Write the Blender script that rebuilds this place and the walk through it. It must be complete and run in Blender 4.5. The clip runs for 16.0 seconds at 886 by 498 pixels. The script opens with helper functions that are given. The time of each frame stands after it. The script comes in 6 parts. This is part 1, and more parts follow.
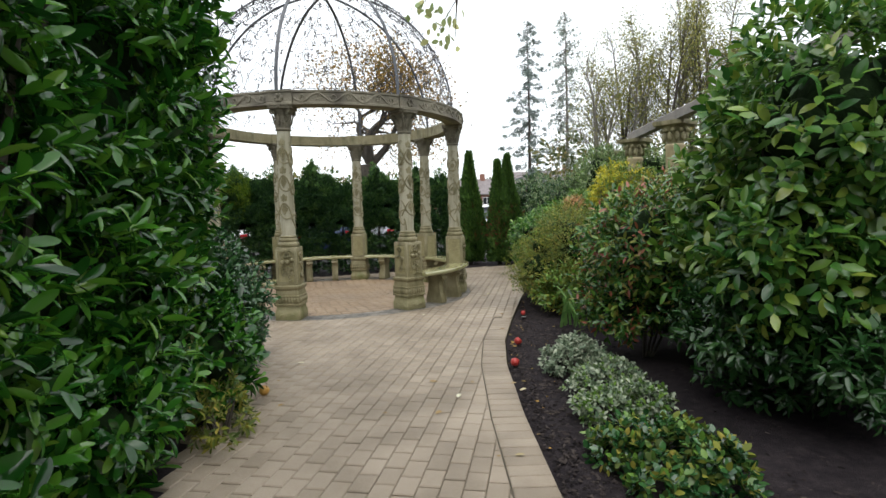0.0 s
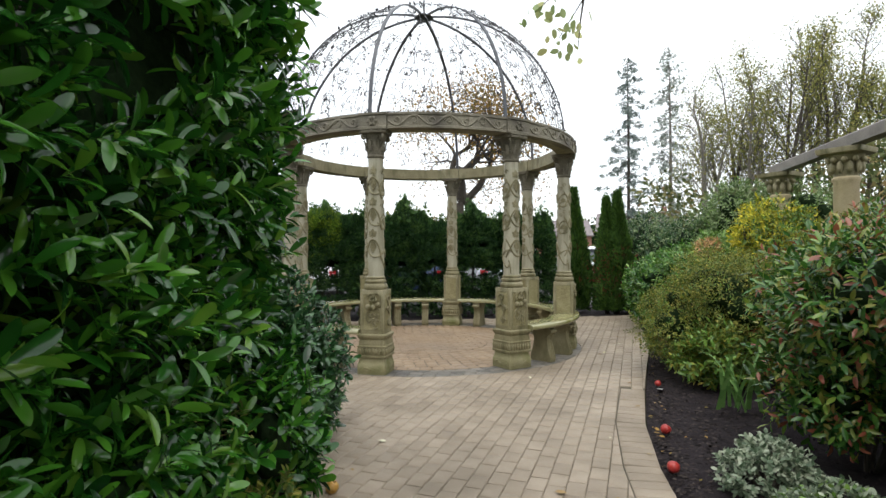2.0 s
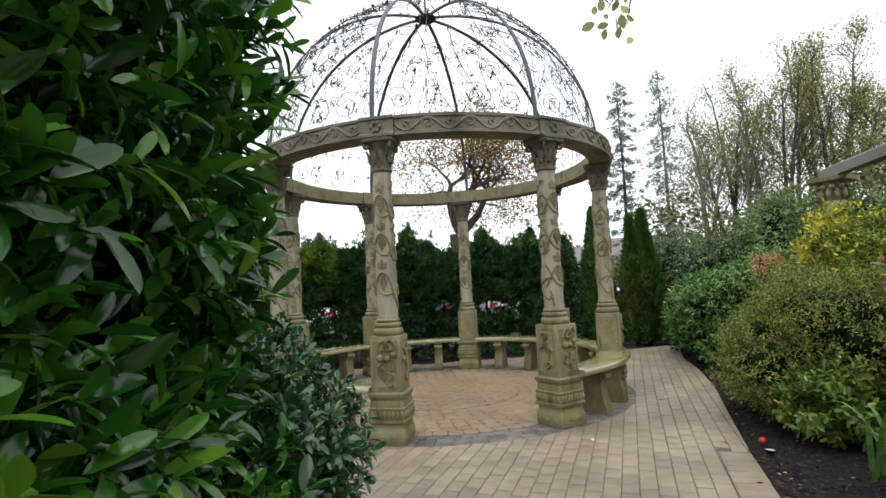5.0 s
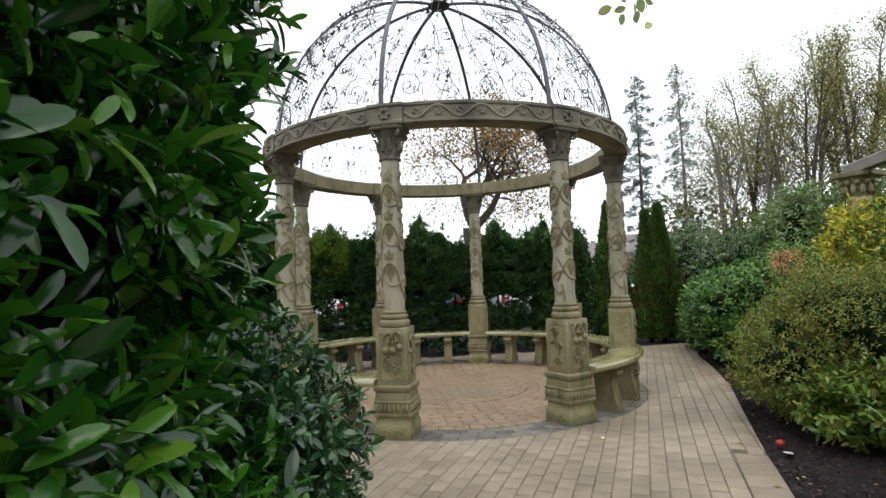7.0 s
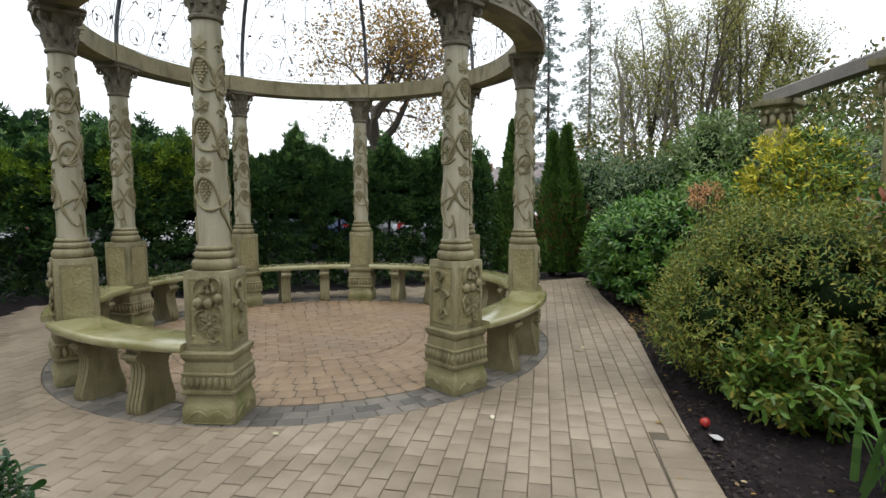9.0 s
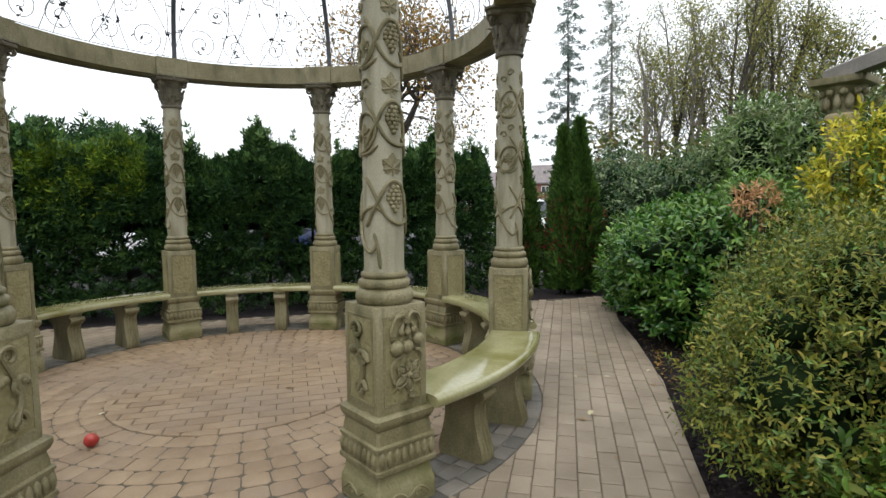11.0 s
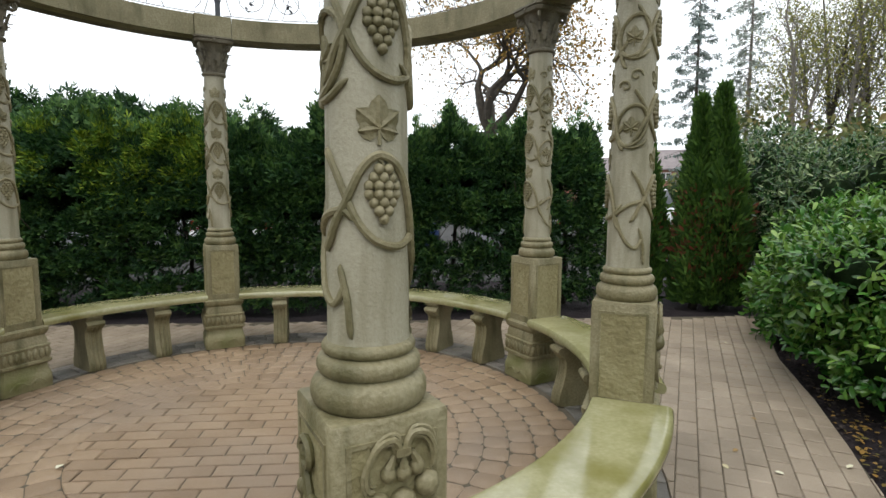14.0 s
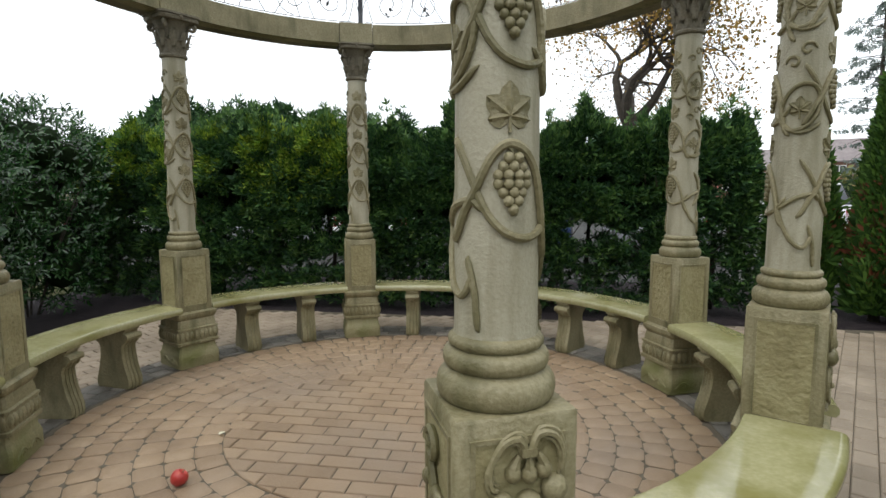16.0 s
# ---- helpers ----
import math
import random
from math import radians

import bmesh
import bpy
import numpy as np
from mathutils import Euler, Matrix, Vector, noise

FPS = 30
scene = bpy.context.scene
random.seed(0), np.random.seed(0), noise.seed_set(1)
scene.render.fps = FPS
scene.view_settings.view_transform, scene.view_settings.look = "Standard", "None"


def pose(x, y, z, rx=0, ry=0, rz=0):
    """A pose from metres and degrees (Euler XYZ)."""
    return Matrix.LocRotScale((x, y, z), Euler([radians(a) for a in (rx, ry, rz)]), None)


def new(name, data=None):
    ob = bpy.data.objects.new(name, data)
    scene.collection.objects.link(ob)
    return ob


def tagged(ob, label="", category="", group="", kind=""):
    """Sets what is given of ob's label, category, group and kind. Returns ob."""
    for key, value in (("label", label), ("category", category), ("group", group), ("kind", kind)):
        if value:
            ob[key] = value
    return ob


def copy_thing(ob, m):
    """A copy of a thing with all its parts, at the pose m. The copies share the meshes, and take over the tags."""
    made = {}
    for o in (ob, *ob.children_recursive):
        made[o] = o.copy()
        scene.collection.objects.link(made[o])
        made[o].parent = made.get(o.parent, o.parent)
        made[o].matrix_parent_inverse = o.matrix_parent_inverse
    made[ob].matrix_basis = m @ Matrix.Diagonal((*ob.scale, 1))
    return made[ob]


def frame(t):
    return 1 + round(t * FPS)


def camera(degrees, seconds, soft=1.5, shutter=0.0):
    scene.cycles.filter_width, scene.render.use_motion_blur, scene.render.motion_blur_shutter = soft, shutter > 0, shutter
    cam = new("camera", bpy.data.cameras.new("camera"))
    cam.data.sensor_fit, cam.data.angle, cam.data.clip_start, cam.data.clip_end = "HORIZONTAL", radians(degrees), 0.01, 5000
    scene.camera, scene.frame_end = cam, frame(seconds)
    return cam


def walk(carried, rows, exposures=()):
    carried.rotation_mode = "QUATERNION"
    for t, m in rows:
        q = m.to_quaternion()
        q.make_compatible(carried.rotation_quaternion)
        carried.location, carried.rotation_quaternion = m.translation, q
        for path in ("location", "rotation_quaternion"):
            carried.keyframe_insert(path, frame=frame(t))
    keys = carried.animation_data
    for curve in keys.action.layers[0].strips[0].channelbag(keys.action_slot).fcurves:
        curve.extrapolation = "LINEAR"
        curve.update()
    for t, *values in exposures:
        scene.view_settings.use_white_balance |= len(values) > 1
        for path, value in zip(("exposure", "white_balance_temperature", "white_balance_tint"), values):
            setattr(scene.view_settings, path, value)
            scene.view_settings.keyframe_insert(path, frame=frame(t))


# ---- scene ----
# the camera and its walk: seconds, x, y, z, yaw, pitch, roll
cam = camera(78.48, 16.0)
PATH = [
    (0.0, -0.980, -8.294, 1.195, -18.30, -3.91, 1.57),
    (0.5, -0.961, -8.076, 1.213, -11.88, -3.93, 1.09),
    (1.0, -0.939, -7.783, 1.205, -10.93, -3.86, 0.45),
    (1.5, -0.935, -7.546, 1.206, -10.07, -2.44, 1.45),
    (2.0, -0.904, -7.299, 1.203, -9.01, 0.44, 0.15),
    (2.5, -0.912, -6.959, 1.218, -11.28, 4.37, 2.48),
    (3.0, -0.984, -6.769, 1.214, -11.88, 4.13, 1.24),
    (3.5, -0.986, -6.550, 1.192, -10.97, 3.43, 1.68),
    (4.0, -1.001, -6.380, 1.201, -10.33, 3.56, 2.27),
    (6.5, -0.976, -6.120, 1.205, -8.70, 4.36, 2.74),
    (7.0, -0.942, -6.096, 1.186, -8.17, 3.41, 2.07),
    (7.5, -0.907, -5.864, 1.159, -9.43, -2.32, 1.37),
    (8.0, -0.780, -5.556, 1.171, -17.04, -4.53, 2.24),
    (8.5, -0.613, -5.274, 1.192, -18.28, -5.03, 0.26),
    (11.0, 0.348, -3.949, 1.237, -15.72, -4.55, 0.54),
    (11.5, 0.551, -3.717, 1.244, -9.07, -4.15, -0.16),
    (12.0, 0.676, -3.442, 1.262, -7.74, -4.12, -0.06),
    (12.5, 0.763, -3.231, 1.252, -4.08, -4.45, 0.21),
    (13.0, 0.838, -3.011, 1.267, -0.04, -5.25, -1.04),
    (13.5, 0.797, -2.851, 1.267, -3.81, -5.79, -0.35),
    (14.0, 0.791, -2.826, 1.271, -4.32, -6.02, -0.25),
    (14.5, 0.823, -2.804, 1.258, -2.42, -5.79, -0.30),
    (15.0, 0.828, -2.807, 1.268, 0.02, -6.02, 0.16),
    (15.5, 0.805, -2.807, 1.270, 5.82, -6.12, 0.39),
    (16.0, 0.793, -2.793, 1.255, 9.41, -6.21, 0.23),
]
walk(cam, [(t, pose(x, y, z, 90 + pitch, roll, yaw)) for t, x, y, z, yaw, pitch, roll in PATH],
     exposures=[(0.0, 0.24), (1.5, 0.28), (4.0, 0.12), (8.5, 0.06), (11.0, 0.14), (16.0, 0.2)])

# ---- light: an overcast day ----
SUN_UP, SUN_ROUND = 66.0, 200.0
world = bpy.data.worlds.new("overcast_sky")
scene.world = world
world.use_nodes = True
wn, wl = world.node_tree.nodes, world.node_tree.links
sky = wn.new("ShaderNodeTexSky")
sky.sky_type, sky.sun_disc = "NISHITA", False
sky.sun_elevation, sky.sun_rotation = radians(SUN_UP), radians(SUN_ROUND)
cloud = wn.new("ShaderNodeMix")
cloud.data_type = "RGBA"
cloud.inputs[0].default_value = 0.88
cloud.inputs[7].default_value = (13.6, 14.1, 14.6, 1)
wl.new(sky.outputs[0], cloud.inputs[6])
wl.new(cloud.outputs[2], wn["Background"].inputs[0])
wn["Background"].inputs[1].default_value = 0.1
sun = new("sun", bpy.data.lights.new("sun", "SUN"))
sun.data.energy, sun.data.angle, sun.data.color = 1.5, radians(60), (1.0, 0.96, 0.9)
sun.matrix_world = pose(0, 0, 20, 90 - SUN_UP, 0, 180 - SUN_ROUND)
scene.view_settings.exposure = 0.0


# ---- materials ----
def material(name, stops, rough=0.6, scale=8.0, fine=60.0, bump=0.3, per="", spec=0.5, stain=None, stain_scale=2.0, stain_edge=(0.45, 0.7), metal=0.0, leafy=False, spread=0.5, run=1.0):
    """Colour stops run over noise at two scales, mixed with a random value per piece or island. run below 1 draws stains out downwards."""
    m = bpy.data.materials.new(name)
    m.use_nodes = True
    n, l = m.node_tree.nodes, m.node_tree.links
    b = n["Principled BSDF"]
    b.inputs["Roughness"].default_value = rough
    b.inputs["Metallic"].default_value = metal
    b.inputs["Specular IOR Level"].default_value = spec
    geo = n.new("ShaderNodeNewGeometry")
    n1, n2 = n.new("ShaderNodeTexNoise"), n.new("ShaderNodeTexNoise")
    n1.inputs["Scale"].default_value, n2.inputs["Scale"].default_value = scale, fine
    n1.inputs["Detail"].default_value = n2.inputs["Detail"].default_value = 4
    for t in (n1, n2):
        l.new(geo.outputs["Position"], t.inputs["Vector"])
    mix = n.new("ShaderNodeMix")
    mix.inputs[0].default_value = 0.4
    l.new(n1.outputs[0], mix.inputs[2])
    l.new(n2.outputs[0], mix.inputs[3])
    value = mix.outputs[0]
    if per:
        if per == "object":
            src = n.new("ShaderNodeObjectInfo").outputs["Random"]
        else:
            src = geo.outputs["Random Per Island"]
        mp = n.new("ShaderNodeMix")
        mp.inputs[0].default_value = spread
        l.new(value, mp.inputs[2])
        l.new(src, mp.inputs[3])
        value = mp.outputs[0]
    ramp = n.new("ShaderNodeValToRGB")
    e = ramp.color_ramp.elements
    for i, (p, c) in enumerate(stops):
        el = e[i] if i < 2 else e.new(p)
        el.position, el.color = p, (*c, 1)
    l.new(value, ramp.inputs[0])
    colour = ramp.outputs[0]
    if stain:
        n3 = n.new("ShaderNodeTexNoise")
        n3.inputs["Scale"].default_value, n3.inputs["Detail"].default_value = stain_scale, 6
        drawn = n.new("ShaderNodeVectorMath")
        drawn.operation = "MULTIPLY"
        drawn.inputs[1].default_value = (1, 1, run)
        l.new(geo.outputs["Position"], drawn.inputs[0])
        l.new(drawn.outputs[0], n3.inputs["Vector"])
        r3 = n.new("ShaderNodeMapRange")
        r3.inputs[1].default_value, r3.inputs[2].default_value = stain_edge
        l.new(n3.outputs[0], r3.inputs[0])
        mc = n.new("ShaderNodeMix")
        mc.data_type = "RGBA"
        mc.inputs[7].default_value = (*stain, 1)
        l.new(r3.outputs[0], mc.inputs[0])
        l.new(colour, mc.inputs[6])
        colour = mc.outputs[2]
    l.new(colour, b.inputs["Base Color"])
    if bump:
        bp = n.new("ShaderNodeBump")
        bp.inputs["Strength"].default_value, bp.inputs["Distance"].default_value = bump, 0.01
        l.new(n2.outputs[0], bp.inputs["Height"])
        l.new(bp.outputs[0], b.inputs["Normal"])
    if leafy:
        tr = n.new("ShaderNodeBsdfTranslucent")
        ms = n.new("ShaderNodeMixShader")
        ms.inputs[0].default_value = 0.25
        l.new(colour, tr.inputs[0])
        l.new(b.outputs[0], ms.inputs[1])
        l.new(tr.outputs[0], ms.inputs[2])
        l.new(ms.outputs[0], n["Material Output"].inputs[0])
    return m


def leaf_material(name, stops, rough=0.35, spec=0.5, spread=0.8):
    return material(name, stops, rough, 3.0, 25.0, 0.0, "island", spec, leafy=True, spread=spread)


STONE = material("weathered_cast_stone", [(0.3, (0.14, 0.122, 0.058)), (0.5, (0.215, 0.19, 0.102)), (0.7, (0.315, 0.287, 0.178))], 0.55, 5, 90, 0.4, stain=(0.1, 0.092, 0.038), stain_scale=11, stain_edge=(0.5, 0.72), run=0.3)
STONE_PALE = material("pale_cast_stone", [(0.3, (0.295, 0.274, 0.19)), (0.5, (0.355, 0.333, 0.243)), (0.7, (0.425, 0.402, 0.305))], 0.52, 4, 130, 0.25, stain=(0.165, 0.15, 0.08), stain_scale=15, stain_edge=(0.47, 0.74), run=0.12)
# Capital stone: lichen, plus shade put into the colour.
STONE_DARK = material("lichened_shaded_stone", [(0.25, (0.075, 0.066, 0.045)), (0.5, (0.14, 0.125, 0.088)), (0.75, (0.23, 0.21, 0.155))], 0.7, 9, 80, 0.5)
STONE_MOSS = material("algae_covered_stone", [(0.25, (0.15, 0.13, 0.06)), (0.5, (0.25, 0.23, 0.12)), (0.75, (0.34, 0.32, 0.2))], 0.65, 6, 80, 0.4, stain=(0.12, 0.13, 0.03), stain_scale=5, stain_edge=(0.45, 0.7))
SEAT = material("wet_mossy_stone_seat", [(0.25, (0.225, 0.215, 0.095)), (0.5, (0.32, 0.31, 0.16)), (0.75, (0.43, 0.42, 0.26))], 0.11, 2.5, 60, 0.05, spec=0.9, stain=(0.18, 0.17, 0.045), stain_scale=3.5, stain_edge=(0.48, 0.75))
STONE_BEAM = material("lichened_beam_stone", [(0.3, (0.1, 0.088, 0.062)), (0.5, (0.2, 0.18, 0.13)), (0.7, (0.33, 0.305, 0.235))], 0.7, 6, 70, 0.5, stain=(0.09, 0.08, 0.06), stain_scale=3, stain_edge=(0.45, 0.65))
ROUGH_PANEL = material("pecked_stone_panel", [(0.25, (0.17, 0.145, 0.065)), (0.5, (0.26, 0.23, 0.115)), (0.75, (0.35, 0.32, 0.18))], 0.7, 8, 45, 1.0)
PAVER = material("tan_paving_block", [(0.33, (0.21, 0.169, 0.122)), (0.5, (0.315, 0.257, 0.19)), (0.67, (0.405, 0.335, 0.256))], 0.48, 2.5, 190, 0.5, "object", spread=0.13, stain=(0.185, 0.15, 0.106), stain_scale=1.3, stain_edge=(0.5, 0.75))
PAVER_RED = material("red_brown_paving_sett", [(0.33, (0.205, 0.142, 0.086)), (0.5, (0.3, 0.212, 0.132)), (0.67, (0.385, 0.282, 0.178))], 0.48, 2.5, 190, 0.5, "object", spread=0.13, stain=(0.235, 0.18, 0.13), stain_scale=1.2, stain_edge=(0.45, 0.75))
PAVER_J = material("tan_paving_field", [(0.33, (0.21, 0.169, 0.122)), (0.5, (0.315, 0.257, 0.19)), (0.67, (0.405, 0.335, 0.256))], 0.48, 2.5, 190, 0.5, "island", spread=0.13, stain=(0.185, 0.15, 0.106), stain_scale=1.3, stain_edge=(0.5, 0.75))
PAVER_RED_J = material("red_brown_sett_field", [(0.33, (0.205, 0.142, 0.086)), (0.5, (0.3, 0.212, 0.132)), (0.67, (0.385, 0.282, 0.178))], 0.48, 2.5, 190, 0.5, "island", spread=0.13, stain=(0.235, 0.18, 0.13), stain_scale=1.2, stain_edge=(0.45, 0.75))
PAVER_GREY = material("charcoal_paving_block", [(0.33, (0.1, 0.093, 0.082)), (0.5, (0.15, 0.14, 0.122)), (0.67, (0.215, 0.195, 0.165))], 0.42, 4, 190, 0.5, "object", spread=0.4)
JOINT = material("joint_sand", [(0.3, (0.075, 0.064, 0.044)), (0.7, (0.14, 0.12, 0.086))], 0.9, 10, 150, 0.4)
MULCH = material("dark_bark_mulch", [(0.3, (0.012, 0.01, 0.012)), (0.55, (0.028, 0.023, 0.025)), (0.8, (0.06, 0.05, 0.05))], 0.85, 18, 90, 1.0, spec=0.08)
CHIP = material("bark_chip", [(0.2, (0.012, 0.01, 0.01)), (0.6, (0.035, 0.028, 0.027)), (0.95, (0.09, 0.075, 0.065))], 0.8, 20, 90, 0.3, "island", spread=0.7, spec=0.08)
ASPHALT = material("asphalt_and_grass", [(0.3, (0.035, 0.036, 0.036)), (0.7, (0.075, 0.075, 0.073))], 0.85, 1, 60, 0.4, spec=0.08)
BANK = material("leaf_litter_bank", [(0.3, (0.02, 0.028, 0.012)), (0.55, (0.05, 0.055, 0.02)), (0.8, (0.1, 0.075, 0.035))], 0.9, 0.8, 20, 0.8, spec=0.08)
IRON = material("black_wrought_iron", [(0.3, (0.012, 0.013, 0.016)), (0.7, (0.04, 0.042, 0.05))], 0.45, 10, 60, 0.2, spec=0.5)
IRON_GREY = material("grey_painted_iron", [(0.3, (0.035, 0.04, 0.048)), (0.7, (0.09, 0.097, 0.112))], 0.4, 10, 60, 0.15)
BARK = material("grey_brown_bark", [(0.3, (0.03, 0.025, 0.02)), (0.7, (0.1, 0.085, 0.065))], 0.9, 6, 50, 0.8)
# Bark of far trees, its colour lightened for haze.
BARK_PALE = material("haze_paled_bark", [(0.3, (0.11, 0.1, 0.085)), (0.7, (0.27, 0.245, 0.21))], 0.9, 4, 40, 0.6)
# Near-black colour stands for the deep shade between leaves.
INNER_SHADE = material("painted_inner_shade", [(0.3, (0.005, 0.012, 0.004)), (0.7, (0.018, 0.035, 0.012))], 0.9, 10, 40, 0.8, spec=0.08)
LAUREL = leaf_material("glossy_laurel_leaf", [(0.1, (0.008, 0.045, 0.007)), (0.45, (0.022, 0.11, 0.011)), (0.8, (0.075, 0.235, 0.02)), (0.99, (0.2, 0.3, 0.04))], 0.17, 0.6)
LOWSHRUB = leaf_material("dark_box_leaf", [(0.1, (0.015, 0.055, 0.018)), (0.5, (0.03, 0.1, 0.03)), (0.9, (0.07, 0.18, 0.05))], 0.2, 0.75)
GLOSSGREEN = leaf_material("glossy_bush_leaf", [(0.1, (0.018, 0.075, 0.012)), (0.5, (0.05, 0.16, 0.024)), (0.9, (0.14, 0.3, 0.05))], 0.22, 0.5)
PORTUGAL = leaf_material("dark_portuguese_laurel_leaf", [(0.1, (0.01, 0.043, 0.01)), (0.5, (0.022, 0.076, 0.018)), (0.9, (0.055, 0.13, 0.035))], 0.2, 0.6)
YEW = leaf_material("dark_conifer_frond", [(0.1, (0.01, 0.036, 0.014)), (0.5, (0.024, 0.07, 0.022)), (0.9, (0.06, 0.135, 0.028))], 0.6, 0.3)
YEW_TIP = leaf_material("light_conifer_tips", [(0.1, (0.03, 0.08, 0.025)), (0.5, (0.065, 0.145, 0.035)), (0.9, (0.12, 0.21, 0.05))], 0.6, 0.3)
YEW_GOLD = leaf_material("yellow_green_conifer_frond", [(0.1, (0.045, 0.11, 0.013)), (0.5, (0.13, 0.23, 0.022)), (0.9, (0.29, 0.37, 0.038))], 0.6, 0.3)
THUJA = leaf_material("bright_thuja_frond", [(0.1, (0.02, 0.055, 0.011)), (0.5, (0.05, 0.115, 0.019)), (0.9, (0.1, 0.19, 0.03))], 0.6, 0.3)
THUJA_RED = leaf_material("rusty_red_foliage", [(0.1, (0.05, 0.05, 0.015)), (0.6, (0.16, 0.06, 0.03)), (0.9, (0.25, 0.07, 0.04))], 0.6, 0.3)
PHOTINIA = leaf_material("photinia_leaf", [(0.1, (0.02, 0.075, 0.016)), (0.5, (0.055, 0.165, 0.025)), (0.8, (0.15, 0.27, 0.038)), (0.95, (0.26, 0.28, 0.05)), (0.988, (0.42, 0.1, 0.07))], 0.24, 0.55)
REDROBIN = leaf_material("red_flushed_leaf", [(0.1, (0.018, 0.06, 0.013)), (0.4, (0.05, 0.14, 0.022)), (0.6, (0.2, 0.26, 0.04)), (0.74, (0.3, 0.27, 0.06)), (0.8, (0.25, 0.08, 0.04)), (0.96, (0.37, 0.12, 0.07))], 0.24, 0.55)
SILVER = leaf_material("silver_variegated_leaf", [(0.1, (0.07, 0.12, 0.065)), (0.45, (0.2, 0.265, 0.17)), (0.8, (0.45, 0.5, 0.37))], 0.45, 0.4)
OLIVE = leaf_material("olive_green_leaf", [(0.1, (0.04, 0.07, 0.014)), (0.45, (0.13, 0.165, 0.026)), (0.8, (0.26, 0.27, 0.042)), (0.97, (0.4, 0.28, 0.065))], 0.55, 0.25)
YELLOW = leaf_material("yellow_autumn_leaf", [(0.1, (0.22, 0.28, 0.03)), (0.5, (0.52, 0.5, 0.04)), (0.9, (0.75, 0.6, 0.05))], 0.5, 0.3)
CORAL = leaf_material("coral_red_leaf", [(0.1, (0.38, 0.22, 0.09)), (0.9, (0.58, 0.32, 0.17))], 0.5, 0.3)
FRESH = leaf_material("fresh_green_leaf", [(0.1, (0.055, 0.125, 0.018)), (0.5, (0.115, 0.235, 0.034)), (0.9, (0.21, 0.34, 0.06))], 0.3, 0.5)
GREYLEAF = leaf_material("grey_green_leaf", [(0.1, (0.07, 0.125, 0.042)), (0.5, (0.15, 0.225, 0.08)), (0.9, (0.3, 0.375, 0.18))], 0.36, 0.4)
IRISLEAF = leaf_material("strap_leaf_green", [(0.1, (0.07, 0.17, 0.045)), (0.9, (0.2, 0.36, 0.1))], 0.4, 0.35)
OAKLEAF = leaf_material("orange_brown_autumn_leaf", [(0.1, (0.13, 0.12, 0.03)), (0.5, (0.3, 0.19, 0.05)), (0.9, (0.44, 0.26, 0.07))], 0.6, 0.2)
BIRCHLEAF = leaf_material("sparse_yellow_leaf", [(0.1, (0.12, 0.15, 0.045)), (0.5, (0.25, 0.27, 0.075)), (0.9, (0.42, 0.38, 0.1))], 0.6, 0.2)
# Both needle colours are greyed and raised to paint in distance haze.
SPRUCE = leaf_material("hazy_spruce_needles", [(0.1, (0.1, 0.14, 0.13)), (0.5, (0.17, 0.22, 0.2)), (0.9, (0.26, 0.31, 0.28))], 0.6, 0.2)
LARCH = leaf_material("hazy_pale_larch_needles", [(0.1, (0.2, 0.25, 0.22)), (0.5, (0.3, 0.35, 0.31)), (0.9, (0.42, 0.46, 0.4))], 0.6, 0.2)
SCRUB = leaf_material("mixed_scrub_leaf", [(0.1, (0.045, 0.07, 0.025)), (0.45, (0.1, 0.13, 0.045)), (0.75, (0.2, 0.2, 0.075)), (0.95, (0.27, 0.17, 0.075))], 0.6, 0.2)
TWIGLEAF = leaf_material("pale_green_autumn_leaf", [(0.1, (0.2, 0.27, 0.1)), (0.5, (0.34, 0.4, 0.17)), (0.9, (0.5, 0.48, 0.2))], 0.5, 0.3)
APPLE = material("red_apple_skin", [(0.3, (0.3, 0.02, 0.02)), (0.6, (0.45, 0.05, 0.04)), (0.8, (0.5, 0.2, 0.08))], 0.3, 20, 120, 0.05)
APPLE_OLD = material("browning_yellow_apple_skin", [(0.3, (0.35, 0.17, 0.03)), (0.7, (0.55, 0.35, 0.08))], 0.4, 20, 120, 0.1)
DRYLEAF = material("pale_fallen_leaf", [(0.25, (0.3, 0.2, 0.08)), (0.5, (0.5, 0.45, 0.28)), (0.75, (0.68, 0.66, 0.5))], 0.7, 30, 90, 0.2, "object", spread=0.8)
BRICK = material("red_house_brick", [(0.3, (0.2, 0.09, 0.065)), (0.7, (0.3, 0.15, 0.11))], 0.85, 2, 20, 0.2)
SLATE = material("grey_roof_tile", [(0.3, (0.14, 0.12, 0.12)), (0.7, (0.25, 0.22, 0.22))], 0.7, 2, 12, 0.3)
GLASS = material("dark_window_glass", [(0.3, (0.02, 0.025, 0.03)), (0.7, (0.05, 0.055, 0.06))], 0.08, 1, 5, 0.0)
WHITE = material("white_paint", [(0.3, (0.7, 0.7, 0.7)), (0.7, (0.82, 0.82, 0.82))], 0.35, 2, 20, 0.02)
CAR_WHITE = material("white_car_paint", [(0.3, (0.68, 0.7, 0.72)), (0.7, (0.8, 0.8, 0.82))], 0.2, 1, 10, 0.0)
CAR_SILVER = material("silver_car_paint", [(0.3, (0.35, 0.37, 0.4)), (0.7, (0.5, 0.52, 0.55))], 0.25, 1, 10, 0.0, metal=0.5)
CAR_RED = material("red_car_paint", [(0.3, (0.3, 0.015, 0.02)), (0.7, (0.4, 0.03, 0.03))], 0.2, 1, 10, 0.0)
